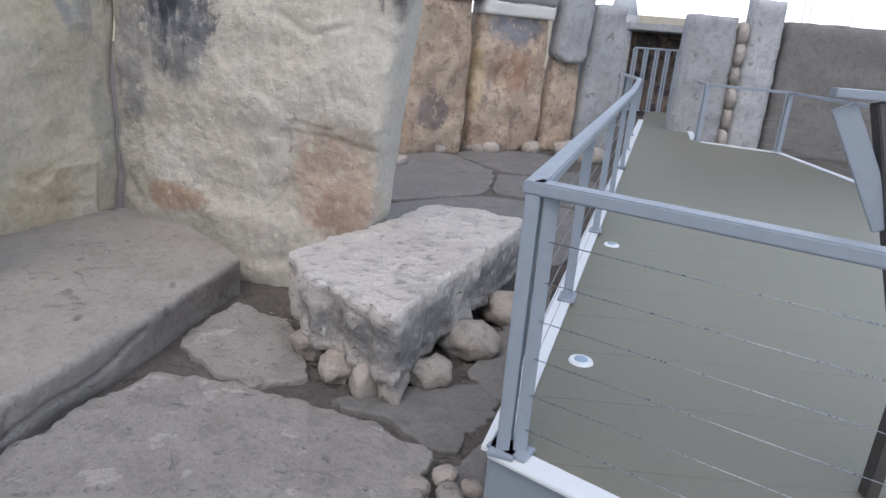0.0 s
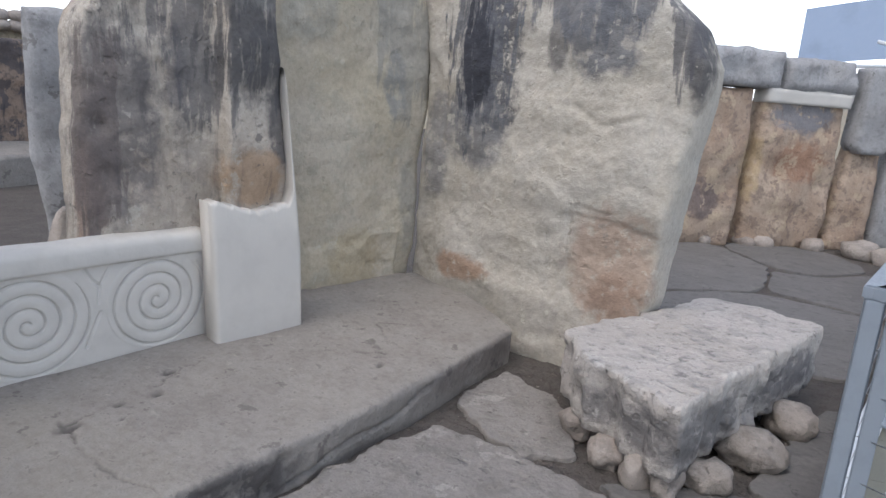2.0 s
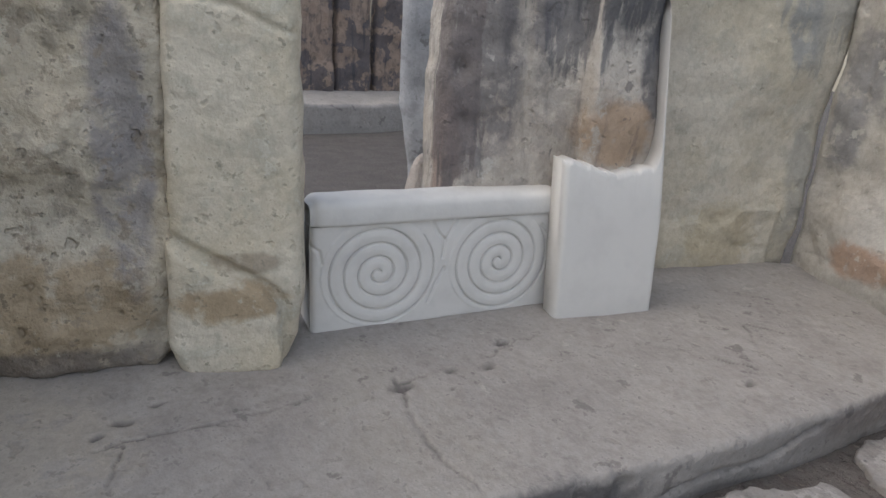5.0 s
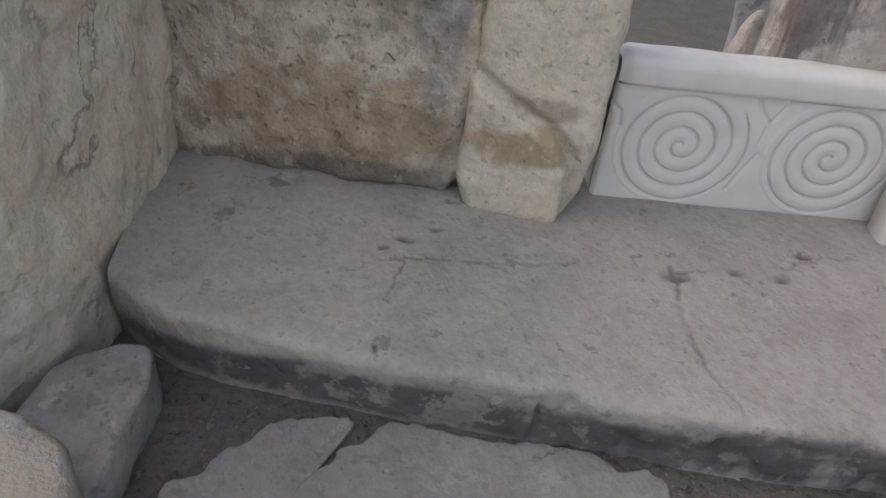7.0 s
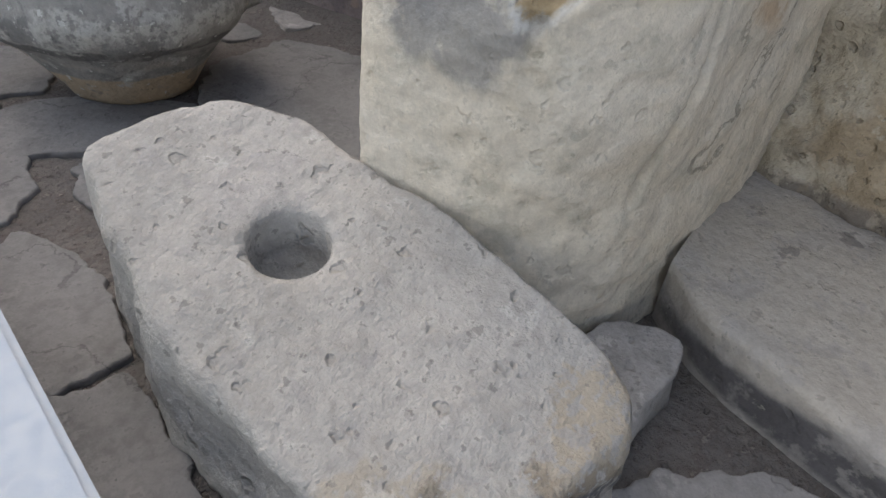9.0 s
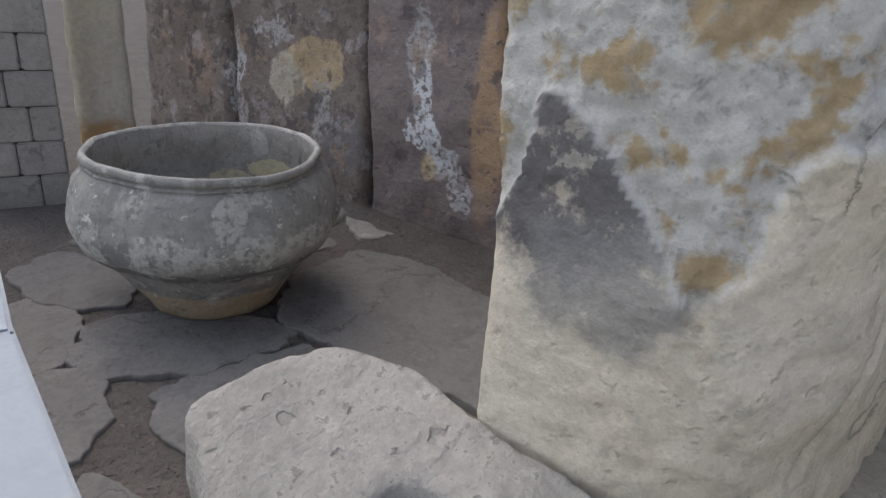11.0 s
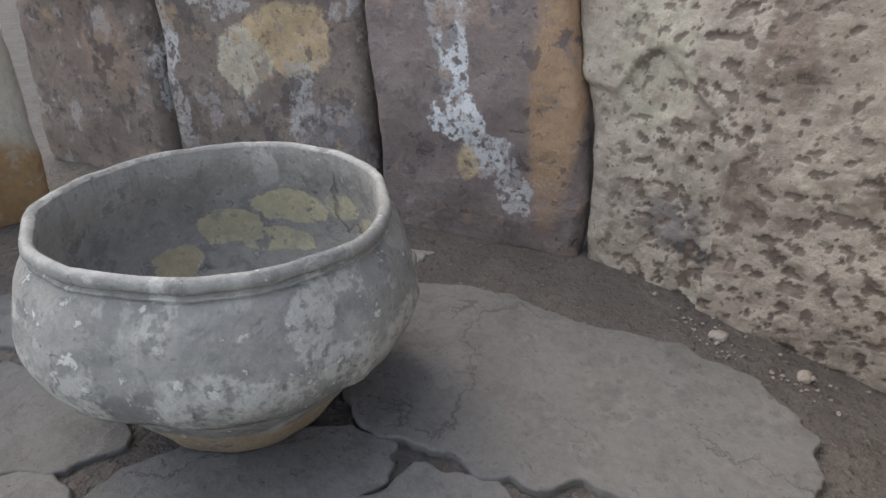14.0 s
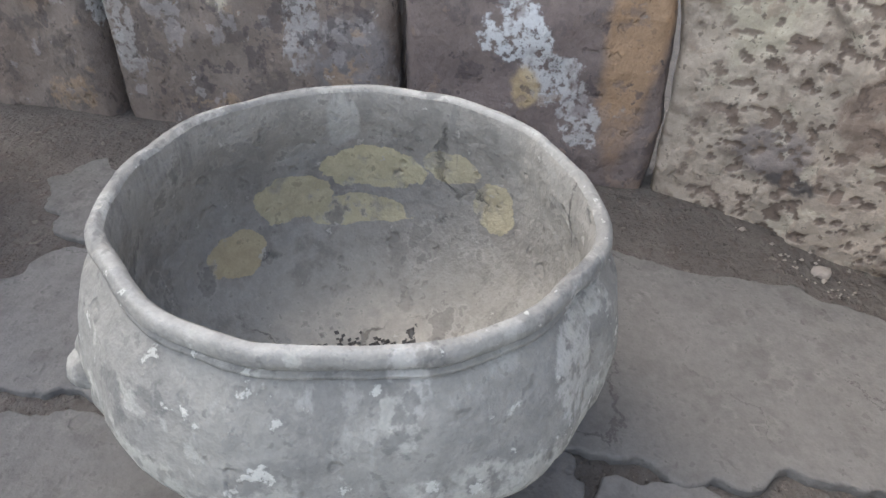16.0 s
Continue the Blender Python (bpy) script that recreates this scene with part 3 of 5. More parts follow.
def prism(name, poly, top, bottom, mat, amp=0.012, seed=1, edge=0.03, gap=0.05, inset=0.0, wob=0.02, side=0.0, rings=8, hole=None, freq=3.0, grow_by=0.0, side_freq=4.0):
    """A lying stone. top: a height or a function of x, y; inset: how far its foot draws in; hole: (x, y, radius, depth)."""
    ring, c = resample(poly, gap, wob, seed)
    ring = [p + (p - c).normalized() * grow_by for p in ring]
    high = top if callable(top) else (lambda x, y: top)
    n = len(ring)
    rows = []
    if hole:
        hx, hy, hr, hd = hole
        c = Vector((hx, hy))
        start = [c + (p - c).normalized() * hr for p in ring]
        rows.append([(c.x + (p.x - c.x) * 0.05, c.y + (p.y - c.y) * 0.05, high(c.x, c.y) - hd) for p in start])
        rows.append([(c.x + (p.x - c.x) * 0.85, c.y + (p.y - c.y) * 0.85, high(c.x, c.y) - hd) for p in start])
        rows.append([(p.x, p.y, high(p.x, p.y) - hd * 0.75) for p in start])
        rows.append([(p.x, p.y, high(p.x, p.y) - 0.015) for p in start])
        rows.append([(c.x + (p.x - c.x) * 1.1, c.y + (p.y - c.y) * 1.1, high(p.x, p.y)) for p in start])
        inner = [p - (p - c).normalized() * edge * 2.2 for p in ring]
        grow = [[s.lerp(p, k) for s, p in zip(start, inner)] for k in np.linspace(0.12, 1, rings)] + [ring]
    else:
        inner = [p - (p - c).normalized() * edge * 2.2 for p in ring]
        grow = [[c.lerp(p, k) for p in inner] for k in np.linspace(0.02, 1, rings)] + [ring]
    for pts in grow[:-1]:
        rows.append([(p.x, p.y, high(p.x, p.y) + amp * rough_at((p.x, p.y, 0), freq, seed, 5)) for p in pts])
    last = grow[-1]
    for k in (1.6, 1.0, 0.45, 0.0):
        drop = edge * (1 - math.sqrt(max(0.0, 1 - max(0.0, 1 - k) ** 2)))
        row = []
        for p in last:
            d = (p - c).normalized()
            q = p - d * edge * k
            row.append((q.x, q.y, high(q.x, q.y) + amp * rough_at((q.x, q.y, 0), freq, seed, 5) - drop))
        rows.append(row)
    steps = max(2, int((high(c.x, c.y) - bottom) / 0.035))
    for s in range(1, steps + 1):
        f = s / steps
        row = []
        for p in last:
            d = (p - c).normalized()
            zt = high(p.x, p.y) - edge
            z = zt + (bottom - zt) * f
            r = side * rough_at((p.x, p.y, z), side_freq, seed + 3, 5) - inset * f
            row.append((p.x + d.x * r, p.y + d.y * r, z))
        rows.append(row)
    verts = [v for r in rows for v in r]
    faces = []
    for j in range(len(rows) - 1):
        for i in range(n):
            a, b = j * n + i, j * n + (i + 1) % n
            faces.append((a, b, b + n, a + n)[::-1])
    faces.append(tuple(range(n)))
    faces.append(tuple(range((len(rows) - 1) * n, len(rows) * n))[::-1])
    me = mesh_of(name, verts, faces, mat)
    return new(name, me)


def boulder(name, at, size, mat, seed, detail=3, amp=0.2, turn=0.0):
    bm = bmesh.new()
    bmesh.ops.create_icosphere(bm, subdivisions=detail, radius=1.0)
    for v in bm.verts:
        k = 1 + amp * rough_at(v.co, 0.9, seed, 4)
        f = [math.copysign(abs(c) ** 0.8, c) * k for c in v.co]
        v.co = Vector((f[0] * size[0], f[1] * size[1], f[2] * size[2]))
    ob = new(name, finish(bm, name, mat, True))
    ob.matrix_world = pose(*at, 0, 0, turn)
    return ob


def box(bm, lo, hi, bevel=0.0):
    r = bmesh.ops.create_cube(bm, size=1.0)
    for v in r["verts"]:
        v.co = Vector([(a + b) / 2 + c * (b - a) for a, b, c in zip(lo, hi, v.co)])
    if bevel:
        edges = {e for v in r["verts"] for e in v.link_edges}
        bmesh.ops.bevel(bm, geom=list(edges), offset=bevel, segments=2, affect="EDGES")


def bar(name, a, b, w, h, mat, bevel=0.004):
    """A straight bar from a to b, w wide and h high, as mesh data in place."""
    a, b = Vector(a), Vector(b)
    d = b - a
    bm = bmesh.new()
    box(bm, (-w / 2, -h / 2, 0), (w / 2, h / 2, d.length), bevel)
    up = Vector((0, 0, 1)) if abs(d.normalized().z) < 0.95 else Vector((0, 1, 0))
    zed = d.normalized()
    x = up.cross(zed).normalized()
    y = zed.cross(x)
    m = Matrix((x, y, zed)).transposed().to_4x4()
    m.translation = a
    bmesh.ops.transform(bm, matrix=m, verts=bm.verts)
    return finish(bm, name, mat)


def rod(name, a, b, r, mat, sides=6):
    a, b = Vector(a), Vector(b)
    bm = bmesh.new()
    bmesh.ops.create_cone(bm, segments=sides, radius1=r, radius2=r, depth=(b - a).length, cap_ends=True)
    m = (b - a).to_track_quat("Z", "Y").to_matrix().to_4x4()
    m.translation = (a + b) / 2
    bmesh.ops.transform(bm, matrix=m, verts=bm.verts)
    return finish(bm, name, mat, True)


# ---- ground ----
FLOOR = -0.34


def ground_sheet():
    n, verts, faces = 150, [], []
    line = np.sign(np.linspace(-1, 1, n)) * (np.abs(np.linspace(-1, 1, n)) ** 3.2 * 600 + np.abs(np.linspace(-1, 1, n)) * 7)
    for y in line:
        for x in line:
            near = max(0.0, 1 - (math.hypot(x + 1.5, y - 0.5)) / 14)
            z = FLOOR - 0.018 + 0.016 * near * rough_at((x, y, 0), 2.2, 3, 4)
            wall = seg_gap(x, y, [(-4.35, -6.2), (-4.5, -4.0), (-4.6, -2.95), (-4.2, -1.6)])
            z += 0.10 * max(0.0, 1 - wall / 0.45)
            verts.append((x, y, z))
    for j in range(n - 1):
        for i in range(n - 1):
            k = j * n + i
            faces.append((k, k + 1, k + n + 1, k + n))
    return new("ground", mesh_of("ground", verts, faces, M_EARTH))


ground = tagged(ground_sheet(), "dark bare earth between the temple's stones", "ground", kind="structure")

# ---- the bench and the stones that stand on and beside it ----
FRONT = [(-1.55, 4.07), (-1.70, 2.9), (-1.90, 1.95), (-2.11, 1.2), (-2.33, 0.54), (-2.52, 0.03), (-2.72, -0.47), (-2.93, -0.68)]
REAR = [(-2.60, 4.95), (-3.30, 3.9), (-3.55, 2.7), (-3.75, 1.4), (-3.80, 0.6), (-3.95, -0.1), (-4.05, -0.4), (-4.1, -0.62)]


def stone_bench():
    f, r = smooth_path(FRONT, 2), smooth_path(REAR, 2)
    n, verts, faces, cut_tones = 520, [], [], []
    splits = [([(-2.96, 0.25), (-2.94, 0.45), (-2.89, 0.70), (-2.87, 0.95), (-2.87, 1.13)], 0.007), ([(-2.83, 1.43), (-2.66, 1.39), (-2.46, 1.32), (-2.30, 1.30), (-2.13, 1.33)], 0.010), ([(-2.78, 1.42), (-2.80, 1.73)], 0.007), ([(-2.79, 1.95), (-2.84, 2.20), (-2.84, 2.37)], 0.009), ([(-2.92, 0.36), (-2.70, 0.27)], 0.007), ([(-2.34, 3.48), (-2.13, 3.24)], 0.011), ([(-2.15, 3.6), (-2.35, 3.5)], 0.007), ([(-2.2, 2.95), (-2.05, 3.05)], 0.007), ([(-2.45, 0.85), (-2.35, 0.70), (-2.20, 0.66)], 0.007)]
    holes = [(-3.08, 0.39, 0.035), (-3.13, 0.53, 0.03), (-3.02, 0.30, 0.03), (-2.75, 1.43, 0.05), (-2.77, 1.71, 0.035), (-2.73, 1.89, 0.05), (-2.86, 2.10, 0.04), (-2.65, 1.62, 0.02), (-1.98, 2.88, 0.04), (-2.55, 2.6, 0.02), (-2.5, 0.2, 0.02)]

    def along(pts, k):
        k *= len(pts) - 1
        i = min(int(k), len(pts) - 2)
        return pts[i].lerp(pts[i + 1], k - i)
    prof = [(k, 0.0, 0.0) for k in np.linspace(0, 0.97, 130)] + [(1, 0.012, -0.004), (1, 0.028, -0.014), (1, 0.04, -0.035)]
    prof += [(1, 0.04, z) for z in np.linspace(-0.055, -0.36, 18)]
    for i in range(n + 1):
        s = i / n
        a, b = along(r, s), along(f, s)
        d = (b - a).normalized()
        ztop = -0.085 + 0.045 * max(0.0, (s - 0.6) / 0.4)
        for k, out, dz in prof:
            p = a.lerp(b, k)
            z = ztop + dz + 0.07 * (1 - k)
            cut_tone = 0.0
            if k < 1:
                z += 0.012 * rough_at((p.x, p.y, 0), 1.6, 5, 5)
                jit = 0.025 * rough_at((p.x, p.y, 1), 9, 3, 3)
                # cracks and holes are sunk and also coloured darker
                for line, wide in splits:
                    cut = max(0.0, 1 - seg_gap(p.x + jit, p.y + jit, line) / wide)
                    z -= 0.012 * cut
                    cut_tone = max(cut_tone, min(0.8, cut * 1.1) * max(0.0, min(1.0, 0.6 + 1.2 * rough_at((p.x, p.y, 5), 5.0, 4, 2))))
                for hx, hy, hr in holes:
                    cut = max(0.0, 1 - math.hypot(p.x - hx + jit, (p.y - hy + jit) * 0.55) / (hr * 0.7))
                    z -= 0.025 * cut
                    cut_tone = max(cut_tone, min(0.85, cut * 1.3))
                off = 0
            else:
                low = min(1.0, max(0.0, -dz / 0.3))
                off = out + 0.022 * rough_at((p.x, p.y, z), 3.0, 8, 5) - 0.03 * low
                if 1.9 < p.y < 3.0:
                    line = -0.26 + 0.11 * (p.y - 2.3)
                    off -= 0.035 * max(0.0, 1 - abs(z - line - 0.02 * math.sin(p.y * 9)) / 0.018)
                if 0.7 < p.y < 2.0:
                    off -= 0.035 * max(0.0, rough_at((p.x, p.y, z), 7.0, 2, 3))
            verts.append((p.x + d.x * off, p.y + d.y * off, z))
            cut_tones.append(cut_tone)
    w = len(prof)
    for i in range(n):
        for j in range(w - 1):
            k = i * w + j
            faces.append((k, k + w, k + w + 1, k + 1))
    for i in (0, n):
        base = i * w
        low = len(verts)
        verts.append((verts[base][0], verts[base][1], -0.40))
        face = [base + j for j in range(w)] + [low]
        faces.append(tuple(face if i == 0 else face[::-1]))
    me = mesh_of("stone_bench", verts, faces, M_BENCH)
    me.attributes.new("flake", "FLOAT", "POINT").data.foreach_set("value", cut_tones + [0.0] * (len(verts) - len(cut_tones)))
    return new("stone_bench", me)


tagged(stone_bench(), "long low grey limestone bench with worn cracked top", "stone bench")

right = slab("megalith", [(-2.78, 4.80), (-1.7, 4.40), (-0.46, 4.08)], [
    (-0.42, 0.0, 2.12), (0.0, 0.0, 2.2), (0.3, 0.02, 2.26), (1.2, 0.04, 2.36), (1.65, 0.05, 2.42), (1.85, 0.05, 2.43), (2.1, 0.0, 2.30), (2.35, -0.12, 2.0), (2.6, -0.2, 1.6), (2.75, -0.1, 1.2)],
    0.42, M_RIGHT, 0.035, 4, 0.07, [
        bulge(1.25, -0.25, 0.5, 0.4, 0.10), crack([(1.62, 0.84), (1.96, 0.82)], 0.015, 0.03), crack([(1.60, 0.9), (1.61, 0.2)], 0.02, 0.012),
        crack([(1.55, 1.55), (1.75, 1.42), (2.05, 1.5)], 0.03, 0.02), crack([(1.5, 1.35), (1.52, 1.15)], 0.03, 0.02), crack([(2.15, 1.6), (2.12, 1.3)], 0.02, 0.02),
        ledge([(1.58, 0.80), (1.9, 0.80), (2.3, 0.72)], -0.022),
        crack([(1.45, 1.9), (1.5, 1.7), (1.46, 1.62)], 0.02, 0.02), crack([(1.9, 1.2), (1.95, 1.02)], 0.02, 0.02), crack([(0.30, 1.9), (0.34, 1.5), (0.30, 1.1)], 0.03, 0.02)], 0.02)
tagged(right, "tall cream limestone megalith with black streaks and reddened foot", "megalith")

w3 = slab("megalith", [(-3.32, 3.45), (-2.72, 4.86)], [
    (-0.10, 0.0, 1.46), (0.5, 0.0, 1.48), (1.2, 0.0, 1.50), (1.6, 0.0, 1.56), (2.0, 0.0, 1.55), (2.3, 0.0, 1.45), (2.6, 0.05, 1.25)],
    0.35, M_CREAM, 0.03, 9, 0.07, [ledge([(0.35, 0.28), (0.6, 0.31), (0.75, 0.26), (0.95, 0.40), (1.25, 0.40)], 0.03), crack([(0.72, 0.3), (0.95, 0.12), (1.2, 0.1)], 0.02, 0.02)], 0.022)
tagged(w3, "yellowish cream limestone megalith standing on the bench", "megalith")

s2 = slab("megalith", [(-3.52, 1.90), (-3.24, 2.58), (-2.80, 3.22)], [
    (-0.10, 0.17, 1.45), (0.57, 0.18, 1.44), (1.2, 0.18, 1.37), (1.75, 0.20, 1.33), (1.85, 0.24, 1.32), (2.0, 0.35, 1.31), (2.45, 0.6, 1.28)],
    0.40, M_STAINED, 0.035, 12, 0.05, [
        crack([(0.62, 1.6), (0.66, 0.9), (0.70, 0.7)], 0.03, 0.03), crack([(0.40, 1.0), (0.42, 0.7)], 0.02, 0.03),
        bulge(0.28, 1.25, 0.035, 0.05, -0.05), bulge(0.30, 0.98, 0.03, 0.045, -0.05), bulge(0.3, 0.9, 0.3, 1.0, 0.03),
        lambda u, z: 0.15 * max(0.0, min(1.0, (u - 0.93) / 0.05)) * max(0.0, min(1.0, (1.46 - u) / 0.5))], 0.022, -0.03)
tagged(s2, "dark streaked limestone megalith with pale repaired edge", "megalith")


def repair_block():
    """White cement fill under the broken megalith: a ragged top and a thin tongue up its edge."""
    path = [(-2.92, 2.53), (-2.72, 3.12)]
    a, b = Vector(path[0]), Vector(path[1])
    d = (b - a).normalized()
    n2 = Vector((d.y, -d.x))
    L = (b - a).length
    cols, verts, faces = 110, [], []
    for i in range(cols + 1):
        u = L * i / cols
        s = i / cols
        top = 0.82 - 0.02 * s
        if s > 0.16:
            top -= 0.055 * math.sin(min(1, (s - 0.16) / 0.70) * math.pi) + 0.022 * rough_at((u, 0, 0), 14, 2, 4)
        if s > 0.86:
            top = 0.79 + 0.10 * ((s - 0.86) / 0.08) ** 2
        if s > 0.94:
            top = 0.89 + ((s - 0.94) / 0.06) ** 0.7 * 0.75
        top += 0.014 * rough_at((u, 1, 0), 24, 3, 4)
        e = min(u, L - u)
        rnd = 0.03 - math.sqrt(max(0.0, 0.03 ** 2 - max(0.0, 0.03 - e) ** 2))
        thick = 0.14
        for z, off in [(-0.09, -rnd - 0.01), (-0.03, -rnd), (0.1, -rnd), (0.3, -rnd), (0.5, -rnd), (top - 0.03, -rnd), (top - 0.008, -rnd - 0.008), (top, -rnd - 0.025), (top, -thick), (-0.09, -thick)]:
            p = a + d * (u - 0.10 * max(0.0, z - 0.7)) + n2 * (off - 0.07 * (z + 0.05))
            verts.append((p.x, p.y, z))
    w = 10
    for i in range(cols):
        for j in range(w - 1):
            k = i * w + j
            faces.append((k, k + w, k + w + 1, k + 1))
    faces.append(tuple(range(w)))
    faces.append(tuple(range(cols * w, cols * w + w))[::-1])
    return new("repair_block", mesh_of("repair_block", verts, faces, M_REPAIR))


tagged(repair_block(), "smooth white cement repair block with ragged top edge", "repair block")

pillar = slab("stone_pillar", [(-3.385, 0.665), (-3.15, 1.165)], [
    (-0.07, 0.05, 0.44), (-0.03, 0.02, 0.48), (0.08, -0.02, 0.52), (0.3, -0.01, 0.55), (0.6, 0.0, 0.55), (1.3, 0.02, 0.54), (1.75, 0.03, 0.53), (2.2, 0.05, 0.51)],
    0.42, M_PILLAR, 0.014, 21, 0.06, [
        ledge([(-0.05, 0.54), (0.02, 0.52), (0.10, 0.45), (0.20, 0.40), (0.30, 0.34), (0.38, 0.30), (0.44, 0.22), (0.455, -0.1)], 0.065, 0.010),
        crack([(0.03, 0.53), (0.11, 0.48), (0.21, 0.43), (0.31, 0.37), (0.40, 0.32), (0.47, 0.22), (0.48, 0.0)], 0.035, 0.035),
        crack([(0.1, 1.48), (0.3, 1.45), (0.45, 1.38), (0.52, 1.37)], 0.02, 0.02)], 0.012)
tagged(pillar, "upright yellow limestone pillar with broken bulging foot", "stone pillar")

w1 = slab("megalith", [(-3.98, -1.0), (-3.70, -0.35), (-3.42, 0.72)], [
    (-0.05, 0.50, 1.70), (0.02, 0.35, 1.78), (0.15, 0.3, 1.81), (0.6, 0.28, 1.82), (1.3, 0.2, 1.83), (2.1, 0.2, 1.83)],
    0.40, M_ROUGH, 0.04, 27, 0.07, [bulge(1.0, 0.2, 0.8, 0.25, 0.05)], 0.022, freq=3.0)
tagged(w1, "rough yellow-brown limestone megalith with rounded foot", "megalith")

FLAKED = ledge([(-0.1, 0.88), (0.03, 0.95), (0.08, 1.06), (0.11, 1.16), (0.125, 1.30), (0.17, 1.31), (0.22, 1.29), (0.37, 1.13), (0.47, 1.02), (0.54, 0.90), (0.575, 0.85), (0.63, 0.86), (0.70, 0.95), (0.73, 1.12), (0.76, 1.22), (0.82, 1.26), (1.05, 1.25), (1.25, 1.27), (2.6, 1.3)], 1.0, 0.03)
ortho = slab("megalith", [(-2.31, -1.76), (-2.29, -1.45), (-2.32, -1.10), (-2.52, -0.84), (-2.85, -0.72), (-3.9, -0.52)], [
    (-0.38, 0.07, 2.5), (0.35, 0.06, 2.5), (0.8, 0.03, 2.5), (1.0, 0.0, 2.5), (1.5, -0.04, 2.5), (2.1, -0.04, 2.45), (2.3, 0.15, 2.3)],
    0.5, M_ORTHO, 0.02, 33, 0.03, [
        lambda u, z: 0.035 * (FLAKED(u, z) - 1) + (0.022 * rough_at((u, z, 3), 24.0, 5, 3) if FLAKED(u, z) < 0.5 else 0.006 * rough_at((u, z, 3), 12.0, 5, 3)),
        crack([(0.59, 0.87), (0.63, 0.87), (0.635, 0.78), (0.595, 0.78), (0.59, 0.87)], 0.018, 0.045), bulge(0.615, 0.735, 0.025, 0.022, -0.03), bulge(0.65, 0.70, 0.02, 0.02, -0.025),
        crack([(1.20, 1.2), (1.17, 1.0), (1.17, 0.84), (1.13, 0.66), (1.10, 0.58), (1.05, 0.30)], 0.022, 0.05)], 0.018, freq=2.2,
    bare=lambda u, z: 1 - FLAKED(u + 0.012 * rough_at((u, z, 0), 14.0, 8, 3), z + 0.02 * rough_at((u, z, 0), 14.0, 7, 3)))
tagged(ortho, "broad pale limestone megalith with flaked grey and ochre face", "megalith")


def spiral_screen():
    root = new("spiral_screen")
    root.matrix_world = Matrix.Translation((-3.375, 1.30, -0.055))
    d = Vector((0.29, 1.39)).normalized()
    turn = math.atan2(d.y, d.x)
    m = Matrix.Rotation(turn, 4, "Z")
    # in its own frame: x along the face, -y out of it
    L, H, T = 1.40, 0.56, 0.22
    cols, rows = 340, 136
    verts, faces = [], []

    def relief(x, z):
        h = 0.0
        for cx, cz, sense in ((0.345, 0.305, 1), (1.03, 0.31, 1)):
            r = math.hypot(x - cx, (z - cz) * 1.04)
            if r < 0.30:
                a = math.atan2(z - cz, x - cx)
                turns = r / 0.074 - sense * a / (2 * math.pi)
                g = abs(turns - round(turns)) * 0.074
                h += 0.0018 * (math.cos(2 * math.pi * (turns - 0.5)) + 1) - 0.015 * max(0.0, 1 - (g / 0.0068) ** 2) * (1 if r > 0.012 else 0)
        for line in ([(0.62, 0.56), (0.66, 0.49), (0.70, 0.45), (0.69, 0.36)], [(0.76, 0.56), (0.73, 0.50), (0.70, 0.45)], [(0.62, 0.12), (0.66, 0.22), (0.70, 0.30)], [(0.0, 0.47), (0.04, 0.44), (0.05, 0.38)], [(1.28, 0.5), (1.33, 0.45), (1.4, 0.44)]):
            h -= 0.011 * max(0.0, 1 - seg_gap(x, z, line) / 0.014)
        return h
    for j in range(rows + 1):
        for i in range(cols + 1):
            x, z = L * i / cols, H * j / rows
            e = min(x, L - x, z)
            rnd = 0.03 - math.sqrt(max(0.0, 0.03 ** 2 - max(0.0, 0.03 - e) ** 2))
            verts.append((x, -relief(x, z) + rnd + 0.004 * rough_at((x, z, 0), 4, 5, 3), z))
    w = cols + 1
    for j in range(rows):
        for i in range(cols):
            k = j * w + i
            faces.append((k, k + 1, k + w + 1, k + w))
    base = len(verts)
    verts += [(0, T, 0), (L, T, 0), (L, T, H), (0, T, H)]
    faces += [(base, base + 3, base + 2, base + 1)]
    faces += [tuple([j * w for j in range(rows, -1, -1)] + [base, base + 3]), tuple([j * w + cols for j in range(rows + 1)] + [base + 2, base + 1])]
    faces += [tuple([i for i in range(cols, -1, -1)] + [base, base + 1][0:2])]
    body = part("panel", mesh_of("panel", verts, faces, M_SPIRAL), root, "white panel carved with two linked spirals")
    body.matrix_local = m
    prof = [(0.005, H), (-0.012, H + 0.004), (-0.016, H + 0.02), (-0.016, H + 0.085), (-0.008, H + 0.108), (0.012, H + 0.124), (0.05, H + 0.132), (T - 0.05, H + 0.132), (T, H + 0.10), (T, H)]
    verts, faces, cols = [], [], 60
    for i in range(cols + 1):
        x = L * i / cols
        e = min(x, L - x)
        pinch = 1 - 0.25 * max(0.0, 1 - e / 0.05) ** 2
        for y, z in prof:
            verts.append((x, T / 2 + (y - T / 2) * pinch, H + (z - H) * pinch + 0.008 * rough_at((x, y, z), 2.5, 2, 3) * (z > H)))
    w = len(prof)
    for i in range(cols):
        for j in range(w):
            k, q = i * w + j, i * w + (j + 1) % w
            faces.append((k, k + w, q + w, q)[::-1])
    faces += [tuple(range(w)), tuple(range(cols * w, cols * w + w))[::-1]]
    lip = part("top_lip", mesh_of("top_lip", verts, faces, M_SPIRAL), root, "rounded plain white upper band")
    lip.matrix_local = m
    return root


tagged(spiral_screen(), "low white stone screen carved with two spirals", "carved screen")

